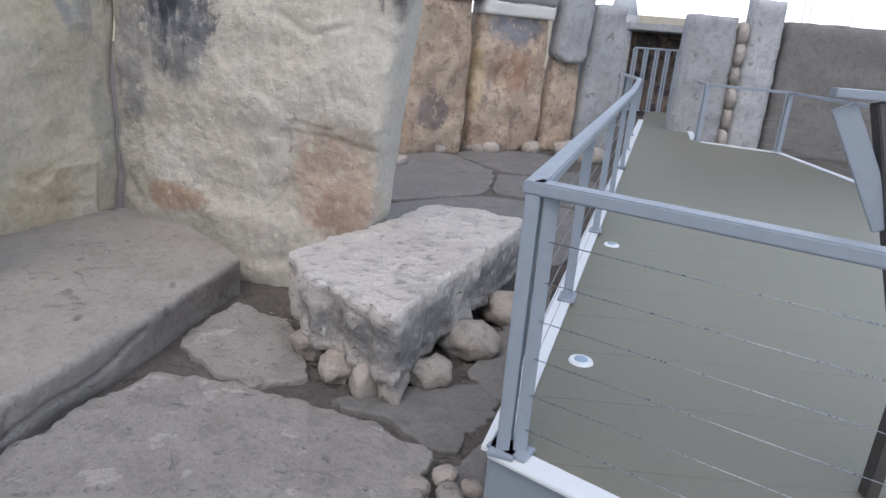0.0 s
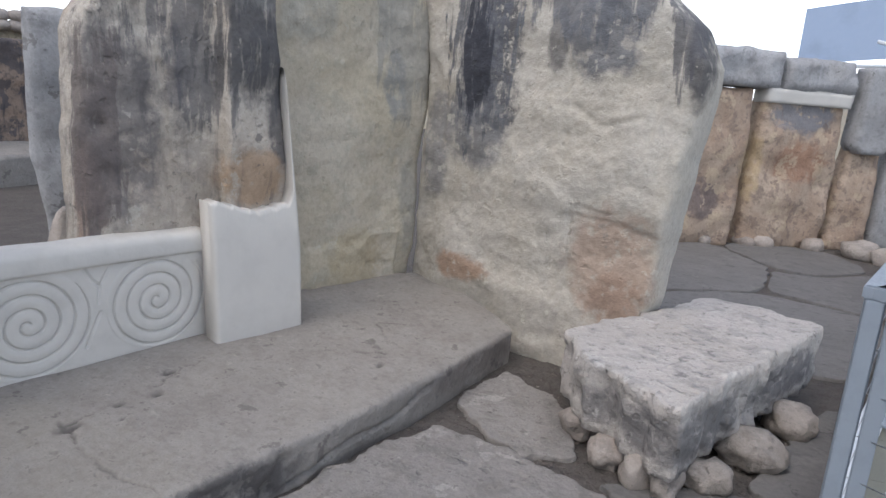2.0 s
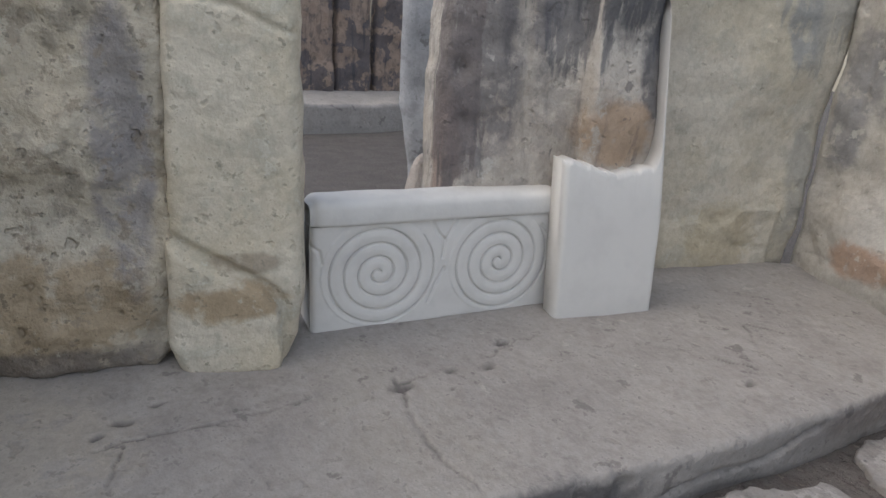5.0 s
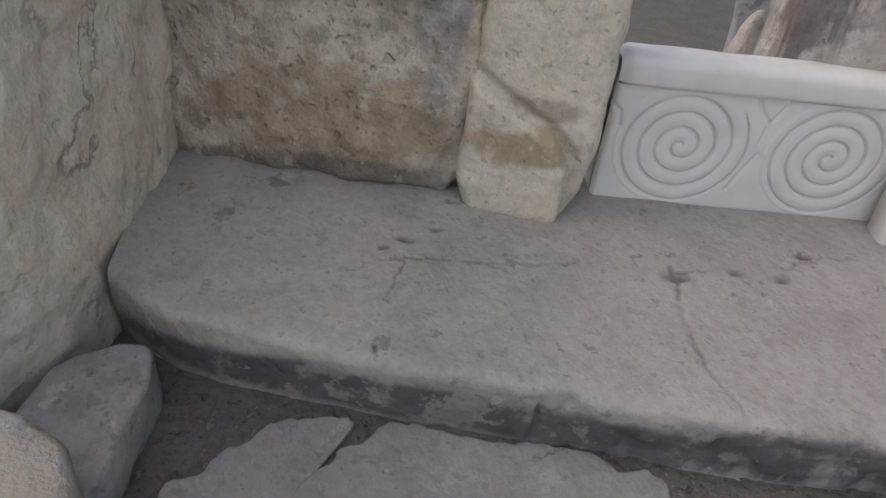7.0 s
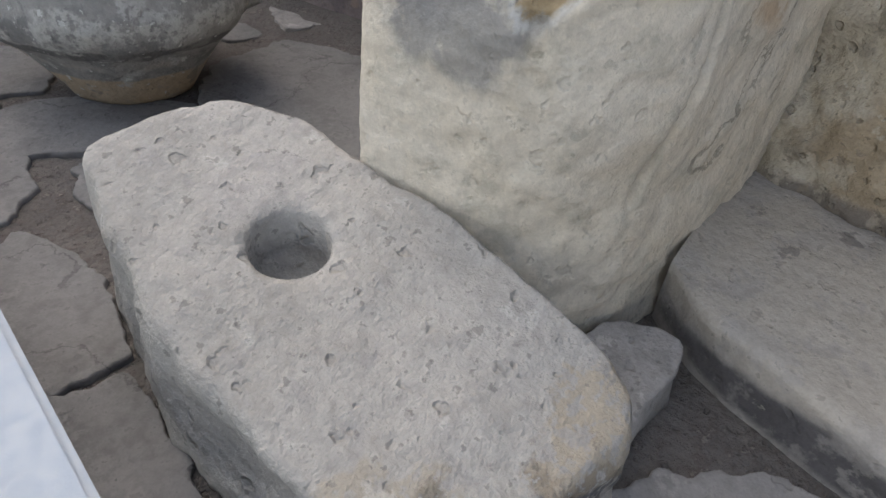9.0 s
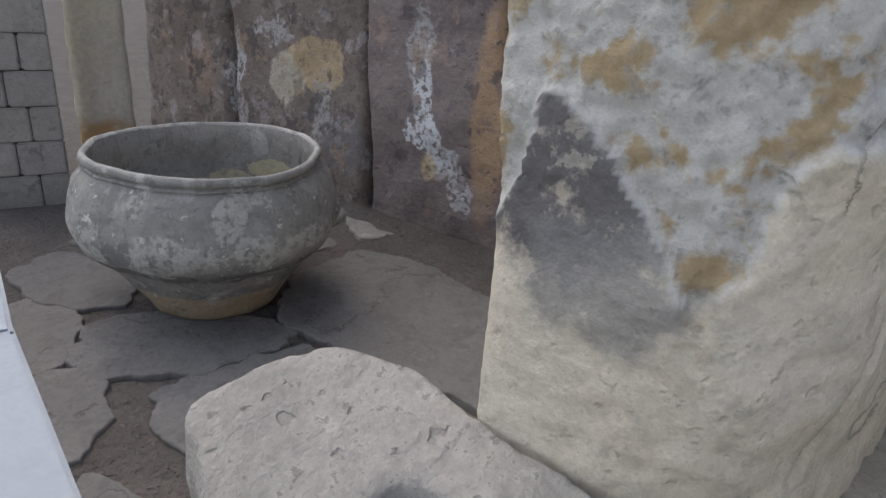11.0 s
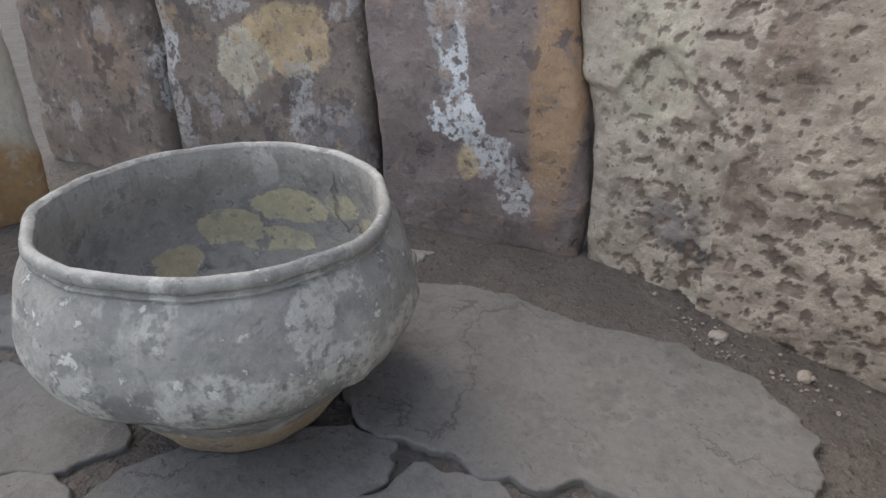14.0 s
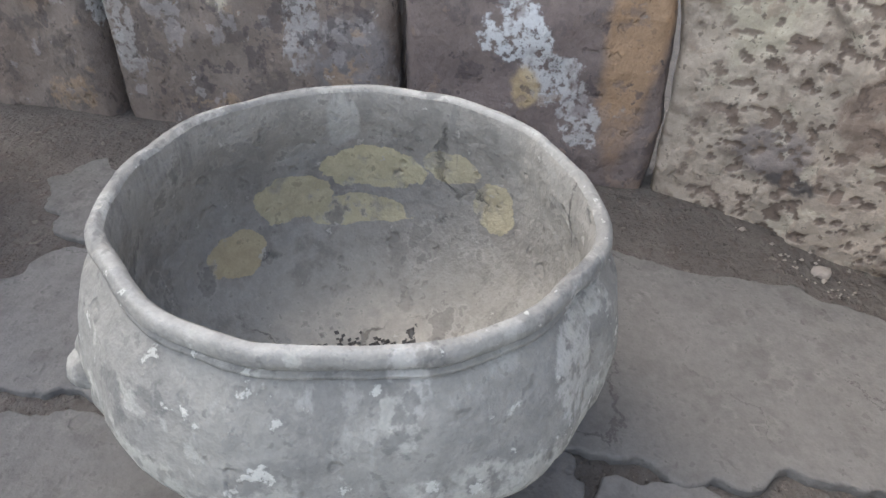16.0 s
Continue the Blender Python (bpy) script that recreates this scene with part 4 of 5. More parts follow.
# ---- the holed stone and the loose stones near the bench ----
tilt = lambda x, y: 0.222 - 0.17 * (x + 1.86) - 0.165 * (y + 1.62)
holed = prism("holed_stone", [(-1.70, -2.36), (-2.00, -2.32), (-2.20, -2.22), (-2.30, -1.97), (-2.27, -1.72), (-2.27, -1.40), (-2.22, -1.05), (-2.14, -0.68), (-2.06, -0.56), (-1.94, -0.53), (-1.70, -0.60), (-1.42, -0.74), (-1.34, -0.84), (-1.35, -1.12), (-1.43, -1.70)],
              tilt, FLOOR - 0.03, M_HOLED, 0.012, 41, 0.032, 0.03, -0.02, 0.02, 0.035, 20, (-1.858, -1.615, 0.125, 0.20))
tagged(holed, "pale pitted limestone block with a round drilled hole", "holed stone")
tagged(prism("small_stone", [(-2.00, -0.61), (-2.30, -0.54), (-2.55, -0.50), (-2.64, -0.51), (-2.69, -0.62), (-2.60, -0.80), (-2.30, -0.88), (-2.0, -0.82)], lambda x, y: -0.19 - 0.05 * (x + 2.4), FLOOR - 0.03, M_PALEFLAG, 0.012, 44, 0.018, 0.025, -0.015, 0.02, 0.02),
       "small grey stone wedged between bench and holed stone", "stone")


# ---- the great stone bowl ----
def stone_bowl():
    cx, cy = -2.965, -3.93
    prof = [(0.0, -0.34), (0.31, -0.34), (0.352, -0.335), (0.372, -0.31), (0.43, -0.22), (0.50, -0.12), (0.56, -0.04), (0.605, 0.015), (0.635, 0.045), (0.675, 0.10), (0.70, 0.165), (0.708, 0.21), (0.704, 0.26), (0.684, 0.35), (0.660, 0.43), (0.634, 0.484),
            (0.632, 0.490), (0.616, 0.493), (0.616, 0.499), (0.630, 0.503), (0.629, 0.512), (0.613, 0.516), (0.611, 0.522), (0.630, 0.527), (0.638, 0.54), (0.636, 0.557), (0.626, 0.570), (0.607, 0.571), (0.594, 0.558), (0.590, 0.53), (0.595, 0.45), (0.605, 0.34), (0.604, 0.22), (0.58, 0.11), (0.52, 0.01), (0.43, -0.07), (0.33, -0.13), (0.18, -0.165), (0.0, -0.175)]
    fine = []
    for (a, b), (c, d) in zip(prof, prof[1:]):
        k = max(1, int(math.hypot(c - a, d - b) / 0.03))
        fine += [(a + (c - a) * i / k, b + (d - b) * i / k) for i in range(k)]
    fine.append(prof[-1])
    n, verts, faces = 220, [], []
    for r, z in fine:
        r *= 0.978 + (0.03 * max(0.0, min(1.0, (r - 0.58) / 0.08)) if z < 0.45 else 0.0)
        for i in range(n):
            a = 2 * math.pi * i / n
            flat = 1 + 0.010 * math.cos(7 * a + 1) + 0.012 * math.cos(3 * a + 2) + 0.006 * math.cos(13 * a)
            k = r * flat
            p = (cx + k * math.cos(a), cy + k * math.sin(a), z)
            wob = 0.010 * rough_at(p, 3.0, 51, 5) if r > 0.02 else 0
            if 0.08 < z < 0.24 and r > 0.62:
                wob += 0.02 * max(0, rough_at(p, 6.0, 52, 3))
            if -0.04 < z < 0.05 and r > 0.5:
                wob -= 0.02 * max(0, rough_at(p, 5.0, 53, 3))
            mark = abs((a - 1.25 + math.pi) % (2 * math.pi) - math.pi)
            if r > 0.6 and 0.30 < z < 0.53:
                wob -= 0.012 * max(0, 1 - abs(mark - 0.10 * (0.53 - z)) / 0.02)
            zz = z + 0.012 * math.cos(2 * a + 0.5) * max(0, z) + 0.004 * rough_at((a, z, 0), 4, 5, 2) * (z > 0.4)
            verts.append((p[0] + wob * math.cos(a), p[1] + wob * math.sin(a), zz))
    for j in range(len(fine) - 1):
        for i in range(n):
            a, b = j * n + i, j * n + (i + 1) % n
            faces.append((a, b, b + n, a + n))
    root = new("stone_bowl")
    root.matrix_world = Matrix.Translation((cx, cy, FLOOR))
    back = Matrix.Translation((-cx, -cy, -FLOOR))
    lip, inner = fine.index((0.611, 0.522)), fine.index((0.594, 0.558))
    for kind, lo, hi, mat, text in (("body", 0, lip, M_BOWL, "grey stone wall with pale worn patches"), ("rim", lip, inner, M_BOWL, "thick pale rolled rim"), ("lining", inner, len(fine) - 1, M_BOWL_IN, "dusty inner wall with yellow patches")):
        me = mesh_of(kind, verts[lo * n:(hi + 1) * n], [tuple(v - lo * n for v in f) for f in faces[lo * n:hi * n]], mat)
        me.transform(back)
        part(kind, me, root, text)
    for la in (2.40, -1.0):
        k = boulder("lug", (0, 0, 0), (0.075, 0.065, 0.05), M_BOWL, 55, 3, 0.2)
        k.data.transform(pose(0.70 * math.cos(la), 0.70 * math.sin(la), 0.15 - FLOOR))
        k.parent = root
        tagged(k, "small broken stone lug")
    return root


tagged(stone_bowl(), "huge grey stone bowl with rolled rim and worn patches", "stone bowl")

# ---- the wall behind the bowl ----
slab_a = slab("megalith", [(-4.66, -7.25), (-4.64, -5.90)], [(-0.38, 0.0, 1.36), (0.3, 0.0, 1.34), (1.4, 0.02, 1.30), (2.2, 0.05, 1.3)], 0.4, M_DARKBROWN, 0.035, 61, 0.05, [crack([(0.72, 1.2), (0.74, 0.85), (0.66, 0.7)], 0.02, 0.02)], 0.04)
slab_b = slab("megalith", [(-4.64, -5.88), (-4.64, -4.25)], [(-0.38, 0.04, 1.63), (0.3, 0.03, 1.62), (1.0, 0.0, 1.56), (1.4, -0.03, 1.54), (2.2, 0.0, 1.52)], 0.4, M_DARKBROWN, 0.035, 63, 0.05, (), 0.04)
slab_c = slab("megalith", [(-4.64, -4.23), (-4.62, -3.5), (-4.66, -2.9)], [(-0.38, 0.02, 1.33), (0.1, 0.01, 1.34), (0.5, 0.0, 1.28), (1.0, -0.07, 1.18), (1.4, -0.09, 1.12), (2.2, -0.10, 1.1)], 0.4, M_SALT, 0.03, 65, 0.09, (), 0.035)
def pitted(u, z):
    """How deep the weathering has eaten into the face, 0 to 1."""
    eaten = max(0.0, min(1.0, (u - 0.25) / 0.25)) * max(0.0, min(1.0, 1.1 - 0.5 * bulge(0.45, 0.9, 0.25, 0.35, 1.0)(u, z)))
    h = rough_at((u, z * 1.25, 4.0), 13.0, 67, 5) + 0.22 * rough_at((u, z, 2.0), 2.0, 9, 2)
    return eaten * max(0.0, min(1.0, (h - 0.30) / 0.04))


slab_d = slab("megalith", [(-4.70, -3.10), (-4.62, -2.82), (-4.28, -1.90), (-4.02, -1.20)], [(-0.38, 0.22, 2.0), (0.0, 0.19, 2.0), (0.45, 0.16, 2.0), (1.0, 0.02, 2.0), (1.4, -0.02, 2.0), (2.2, 0.0, 2.0)], 0.4, M_PITTED, 0.022, 67, 0.06,
              [ledge([(0.05, 0.72), (0.28, 0.70), (0.38, 0.84), (0.50, 0.95), (0.9, 0.6)], -0.03, 0.03), lambda u, z: -0.010 * pitted(u, z) + 0.003 * rough_at((u, z, 7.0), 12.0, 3, 4)], 0.012, freq=3.0, bare=lambda u, z: 0.9 * pitted(u, z))
tagged(slab_a, "dark brown limestone megalith behind the bowl", "megalith")
tagged(slab_b, "dark brown megalith with ochre and white patches", "megalith")
tagged(slab_c, "purple-brown megalith streaked with white salt", "megalith")
tagged(slab_d, "rough pitted cream limestone megalith with dark holes", "megalith")
cream = slab("stone_pillar", [(-3.52, -6.46), (-3.90, -6.28)], [(-0.38, 0.0, 0.44), (0.5, 0.0, 0.44), (2.0, 0.02, 0.42)], 0.22, M_CREAM, 0.01, 71, 0.03, (), 0.05)
tagged(cream, "smooth cream stone pillar in a dark gap", "stone pillar")

# a masonry pier of squared blocks beside it
pier = new("masonry_pier")
pier.matrix_world = Matrix.Translation((-2.93, -6.45, FLOOR - 0.03))
for k in range(9):
    z = 0.26 * k
    cuts = (0.0, 0.30, 0.62) if k % 2 else (0.0, 0.42, 0.62)
    for a, b in zip(cuts, cuts[1:]):
        bm = bmesh.new()
        box(bm, (a + 0.003, -0.16, z + 0.003), (b - 0.003, 0.16, z + 0.257), 0.012)
        blk = part("block", finish(bm, "block", M_BENCH), pier)
        blk.matrix_local = pose(0.25, 0.05, 0, 0, 0, 155)
tagged(pier, "restored pier of squared grey limestone blocks", "masonry pier")

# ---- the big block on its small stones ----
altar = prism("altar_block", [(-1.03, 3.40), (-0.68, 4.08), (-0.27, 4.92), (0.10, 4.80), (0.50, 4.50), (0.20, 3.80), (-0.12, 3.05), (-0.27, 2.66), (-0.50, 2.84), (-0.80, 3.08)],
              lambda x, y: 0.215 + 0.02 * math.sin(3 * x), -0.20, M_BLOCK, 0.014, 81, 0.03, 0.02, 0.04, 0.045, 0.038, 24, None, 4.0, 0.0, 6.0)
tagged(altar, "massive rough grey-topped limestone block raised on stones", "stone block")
for i, (x, y, r, tall) in enumerate([(-0.60, 2.98, 0.10, 0.10), (-0.43, 2.87, 0.085, 0.10), (-0.29, 2.82, 0.09, 0.10), (-0.12, 3.02, 0.13, 0.12), (0.10, 3.42, 0.17, 0.13), (0.33, 4.0, 0.16, 0.13), (-0.80, 3.25, 0.12, 0.12), (-0.2, 4.5, 0.2, 0.12)]):
    ob = boulder("support_stone", (x, y, FLOOR + 0.06), (r * 1.0, r * 0.85, 0.10), M_BOULDER, 90 + i, 3, 0.45, 40 * i)
    tagged(ob, "rounded limestone cobble propping up the block", "stone", "stones under the block")

# ---- flagstones ----
FLAGS = [
    # beside the bench
    ("pale", [(-1.86, 1.70), (-1.66, 2.42), (-1.47, 2.76), (-1.15, 2.72), (-0.42, 2.52), (-0.08, 2.33), (-0.12, 1.75), (-0.9, 1.2)], 0.05),
    ("pale", [(-1.56, 3.18), (-1.47, 3.80), (-1.05, 3.55), (-0.80, 2.95), (-1.02, 2.78)], 0.02),
    ("grey", [(-0.62, 2.72), (-0.30, 2.62), (0.02, 2.40), (0.24, 2.70), (0.30, 3.05), (-0.05, 2.98)], 0.01),
    ("grey", [(0.10, 3.12), (0.36, 2.85), (0.62, 3.9), (0.75, 4.6), (0.5, 4.3)], 0.01),
    ("grey", [(0.0, 2.25), (0.22, 2.0), (0.24, 2.55), (0.1, 2.35)], 0.0),
    # before the bench, further along
    ("mid", [(-2.44, -0.14), (-2.41, 0.15), (-2.02, -0.15), (-1.84, -0.22), (-1.52, -0.26), (-1.50, -0.52), (-1.90, -0.56), (-2.22, -0.40)], 0.0),
    ("mid", [(-2.38, 0.25), (-2.12, -0.05), (-1.88, -0.15), (-1.55, -0.17), (-1.15, -0.1), (-1.1, 0.6), (-1.45, 1.15), (-2.06, 1.10), (-2.25, 0.70)], 0.002),
    # round the bowl
    ("grey", [(-4.02, -3.74), (-4.30, -3.60), (-4.34, -3.32), (-4.26, -3.1), (-4.25, -2.81), (-4.14, -2.45), (-3.99, -2.22), (-3.92, -2.0), (-3.65, -1.76), (-3.46, -1.78), (-3.2, -1.82), (-3.05, -2.16), (-3.06, -2.39), (-3.07, -2.57), (-3.0, -2.66), (-3.0, -2.85), (-3.02, -3.03), (-3.0, -3.21), (-3.05, -3.46), (-3.4, -3.7)], 0.02),
    ("grey", [(-2.96, -3.42), (-2.93, -3.23), (-2.84, -3.20), (-2.69, -3.26), (-2.41, -3.33), (-2.28, -3.42), (-2.09, -3.62), (-2.10, -3.80), (-2.24, -4.03), (-2.40, -4.05), (-2.60, -3.95)], 0.012),
    ("grey", [(-2.89, -3.07), (-2.86, -2.80), (-2.78, -2.70), (-2.78, -2.48), (-2.42, -2.42), (-2.12, -2.60), (-2.05, -3.0), (-2.16, -3.30), (-2.42, -3.24), (-2.77, -3.12)], 0.01),
    ("grey", [(-2.55, -5.10), (-2.68, -5.04), (-2.70, -4.44), (-2.54, -4.21), (-2.34, -4.33), (-2.24, -4.62), (-2.28, -4.95)], 0.012),
    ("grey", [(-2.22, -4.58), (-2.30, -4.42), (-2.20, -4.16), (-2.04, -3.90), (-1.90, -3.88), (-1.72, -4.2), (-1.85, -4.6)], 0.008),
    ("grey", [(-1.92, -3.78), (-2.05, -3.72), (-1.92, -3.36), (-1.72, -3.14), (-1.55, -3.35), (-1.65, -3.75)], 0.008),
    ("grey", [(-1.68, -3.02), (-1.74, -2.77), (-1.66, -2.42), (-1.56, -2.16), (-1.30, -2.20), (-1.25, -2.6), (-1.40, -2.95)], 0.008),
    ("grey", [(-1.48, -2.02), (-1.25, -2.12), (-1.02, -1.9), (-1.02, -1.45), (-1.21, -1.33), (-1.28, -1.38)], 0.008),
    ("grey", [(-1.19, -1.27), (-1.02, -1.36), (-0.85, -1.1), (-0.95, -0.7), (-1.15, -0.85)], 0.008),
    ("grey", [(-2.8, -5.2), (-2.85, -4.75), (-3.3, -4.68), (-3.55, -4.8), (-3.5, -5.4), (-3.0, -5.6)], 0.01),
    ("grey", [(-3.62, -5.5), (-3.68, -4.85), (-4.0, -4.6), (-4.4, -4.8), (-4.4, -5.6), (-4.0, -5.8)], 0.01),
    ("grey", [(-3.75, -4.50), (-3.85, -4.05), (-4.10, -3.95), (-4.22, -4.10), (-4.3, -4.55), (-4.0, -4.55)], 0.005),
    ("pale", [(-4.50, -4.30), (-4.60, -4.12), (-4.52, -3.82), (-4.38, -3.74), (-4.18, -3.85), (-4.26, -4.02)], 0.05),
    # towards the far wall
    ("grey", [(-1.3, 9.6), (-0.68, 10.6), (-0.30, 10.5), (0.38, 9.25), (0.25, 7.8), (-0.95, 7.0), (-1.5, 7.6)], 0.01),
    ("grey", [(-0.2, 10.6), (0.2, 11.4), (1.3, 11.3), (1.7, 10.2), (1.0, 9.25), (0.5, 9.35)], 0.01),
    ("grey", [(0.36, 7.85), (0.48, 9.1), (1.0, 9.05), (1.75, 9.9), (1.85, 8.3), (1.45, 7.4), (0.85, 7.7)], 0.01),
    ("grey", [(-0.9, 6.8), (0.2, 7.6), (0.8, 7.5), (1.4, 7.2), (0.9, 5.2), (0.2, 5.1), (-0.7, 5.3)], 0.01),
]
paving = tagged(new("paving"), "irregular worn limestone paving with earth joints", "paving", kind="structure")
for i, (tone, poly, up) in enumerate(FLAGS):
    big = poly[0][1] > 4
    ob = prism("flagstone", poly, FLOOR + up, FLOOR - 0.10, {"pale": M_PALEFLAG, "mid": M_MIDFLAG, "grey": M_FLAG}[tone], 0.010, 120 + i, 0.010, 0.022 if not big else 0.15, 0.0, 0.055, 0.012, 9, None, 2.5, 0.04 if big else 0.05 if poly[0][1] < -1 else 0.035 if tone == "pale" else 0.012)
    ob.parent = paving

for i, (x, y, r) in enumerate([(-0.10, 2.10, 0.07), (0.02, 2.20, 0.06), (0.05, 2.05, 0.08), (-0.02, 1.98, 0.06), (0.14, 2.14, 0.05), (-0.2, 2.05, 0.05), (-4.22, -2.12, 0.05), (-4.05, -1.75, 0.04), (-4.45, -3.35, 0.03), (-4.35, -2.55, 0.03), (-4.4, -2.8, 0.025), (-1.2, 8.8, 0.16), (-1.0, 9.3, 0.13), (-0.5, 10.6, 0.15), (0.1, 11.0, 0.18), (0.35, 11.1, 0.2), (1.1, 11.4, 0.22), (1.75, 11.3, 0.3), (2.1, 11.0, 0.25)]):
    tagged(boulder("loose_stone", (x, y, FLOOR + r * 0.3), (r, r * 0.8, r * 0.6), M_BOULDER, 200 + i, 2, 0.3, 50 * i), "small loose limestone rubble lying on the ground", "stone", "loose rubble")

# ---- the far wall behind the paving ----
f1 = slab("megalith", [(-1.10, 10.07), (0.0, 10.84)], [(-0.4, 0.0, 1.22), (0.6, 0.06, 1.28), (1.5, 0.1, 1.30), (2.08, 0.2, 1.24)], 0.45, M_ORANGE, 0.06, 301, 0.10, [crack([(0.42, 1.9), (0.5, 1.5), (0.48, 1.2)], 0.03, 0.05), crack([(0.8, 1.8), (0.78, 1.5)], 0.03, 0.05)], 0.08)
f2 = slab("megalith", [(0.02, 10.86), (1.30, 11.74)], [(-0.4, 0.0, 1.5), (0.6, 0.0, 1.52), (2.05, 0.08, 1.5)], 0.45, M_ORANGE, 0.06, 303, 0.08, (), 0.08)
f3 = slab("megalith", [(1.28, 11.78), (1.95, 12.1)], [(-0.4, 0.0, 0.75), (0.6, 0.05, 0.72), (1.4, 0.2, 0.7)], 0.4, M_ORANGE, 0.05, 305, 0.08, (), 0.08)
f4 = slab("megalith", [(1.95, 12.15), (2.95, 12.5)], [(-0.4, 0.0, 0.9), (1.0, 0.05, 0.85), (2.25, 0.15, 0.8)], 0.4, M_GREYWALL, 0.03, 307, 0.08, (), 0.08)
f0 = slab("megalith", [(-2.6, 9.0), (-1.12, 10.05)], [(-0.4, 0.0, 1.8), (2.1, 0.0, 1.8)], 0.45, M_ORANGE, 0.06, 309, 0.10, (), 0.1)
for ob, text in ((f1, "orange-red weathered limestone megalith in a curved wall"), (f2, "red-brown megalith with grey upper patch"), (f3, "short broken red-brown megalith"), (f4, "plain grey limestone megalith"), (f0, "orange limestone megalith in a curved wall")):
    tagged(ob, text, "megalith", "far wall megaliths")
tagged(slab("repair_band", [(0.06, 10.82), (1.34, 11.70)], [(1.90, 0.05, 1.5), (2.0, 0.03, 1.52), (2.12, 0.03, 1.52)], 0.4, M_REPAIR, 0.02, 311, 0.03, (), 0.06), "pale cement repair band capping a megalith", "repair band")
tagged(slab("concrete_stub", [(1.42, 11.66), (2.05, 12.0)], [(1.22, 0.15, 0.55), (1.35, 0.02, 0.66), (2.0, 0.04, 0.68), (2.55, 0.06, 0.68)], 0.4, M_GREYWALL, 0.02, 313, 0.05, (), 0.06), "grey concrete repair standing on a broken megalith", "concrete repair")
for i, (p, q, zt) in enumerate([((-2.5, 9.0), (-1.0, 10.05), 2.62), ((-0.98, 10.06), (0.28, 10.95), 2.66), ((0.30, 10.97), (1.36, 11.70), 2.60)]):
    tagged(slab("coping_block", [p, q], [(2.10, 0.0, (Vector(q) - Vector(p)).length), (zt, 0.03, (Vector(q) - Vector(p)).length - 0.04)], 0.55, M_GREYWALL, 0.05, 320 + i, 0.10, (), 0.07, freq=3.0), "dark lichen-grey limestone block topping the wall", "coping block", "coping blocks")

# grey stones at the walkway's end
for i, (x0, x1, zt, tone) in enumerate([(4.15, 5.15, 2.30, "a"), (5.36, 6.02, 2.66, "b"), (6.1, 9.0, 2.28, "c")]):
    tagged(slab("megalith", [(x0, 13.6), (x1, 13.6)], [(-0.4, 0.0, x1 - x0), (1.2, 0.0, x1 - x0), (zt, 0.03, x1 - x0 - 0.03)], 0.5, M_FLAG if tone == "c" else M_GREYWALL, 0.03, 330 + i, 0.06, (), 0.1), "grey weathered megalith at the end of the walkway", "megalith", "grey megaliths")
for k in range(6):
    tagged(boulder("rubble_stone", (5.25, 13.72, -0.1 + 0.42 * k), (0.10, 0.2, 0.23), M_BOULDER, 340 + k, 2, 0.2), "brown stone in the rubble joint between megaliths", "stone", "rubble joint stones")
tagged(slab("stone_wall", [(3.6, 21.0), (9.5, 21.0)], [(-0.4, 0.0, 5.9), (2.15, 0.0, 5.9)], 0.5, M_COURT, 0.08, 350, 0.06, (), 0.15), "dark brown rubble wall in a recess beyond the gate", "stone wall")
bm = bmesh.new()
box(bm, (4.2, 19.2, 2.10), (7.6, 21.2, 2.30), 0.03)
tagged(new("concrete_lintel", finish(bm, "concrete_lintel", M_GREYWALL)), "flat pale concrete slab roofing the dark recess", "lintel")
for x0, x1 in ((3.5, 4.35), (7.0, 7.7)):
    bm = bmesh.new()
    box(bm, (x0, 19.4, -0.4), (x1, 20.6, 2.10), 0.05)
    tagged(new("concrete_pier", finish(bm, "concrete_pier", M_GREYWALL)), "plain grey concrete pier carrying the slab", "pier")
for px, pz in ((6.6, 3.2), (7.3, 2.9), (7.45, 3.1), (8.4, 2.9)):
    tagged(new("pole", rod("pole", (px, 16.0, -0.36), (px + 0.1, 16.0, pz), 0.02, M_WHITE, 8)), "thin white pole standing behind the grey megaliths", "pole", "thin poles")

# ---- the court seen over the carved screen ----
tagged(prism("stone_step", [(-11.1, 3.6), (-10.95, 6.0), (-11.1, 8.8), (-12.7, 9.0), (-12.8, 3.4)], lambda x, y: 0.16 - 0.09 * (x + 11.1), FLOOR - 0.05, M_BENCH, 0.02, 401, 0.05, 0.15, 0.0, 0.03, 0.02), "low grey stone step in the court beyond", "stone step")
for i, (p, q, zt) in enumerate([((-12.3, 4.7), (-12.2, 6.02), 2.2), ((-12.2, 6.04), (-12.2, 6.84), 2.12), ((-12.2, 6.88), (-12.1, 8.15), 2.07), ((-12.1, 8.2), (-11.9, 9.6), 2.2)]):
    tagged(slab("megalith", [p, q], [(0.1, 0.0, (Vector(q) - Vector(p)).length), (zt, 0.04, (Vector(q) - Vector(p)).length - 0.04)], 0.4, M_COURT, 0.05, 410 + i, 0.10, (), 0.05), "brown and dark-stained megalith in the far court", "megalith", "court megaliths")
tagged(slab("megalith", [(-5.42, 3.08), (-5.08, 3.54)], [(-0.4, 0.12, 0.6), (0.3, 0.10, 0.6), (0.85, 0.0, 0.6), (2.0, 0.0, 0.6)], 0.35, M_GREYWALL, 0.03, 420, 0.05, (), 0.06), "grey streaked megalith in the passage behind the screen", "megalith")
tagged(boulder("loose_stone", (-4.40, 2.62, 0.0), (0.11, 0.11, 0.60), M_BOULDER, 421, 3, 0.2), "pale upright stone stump behind the carved screen", "stone")
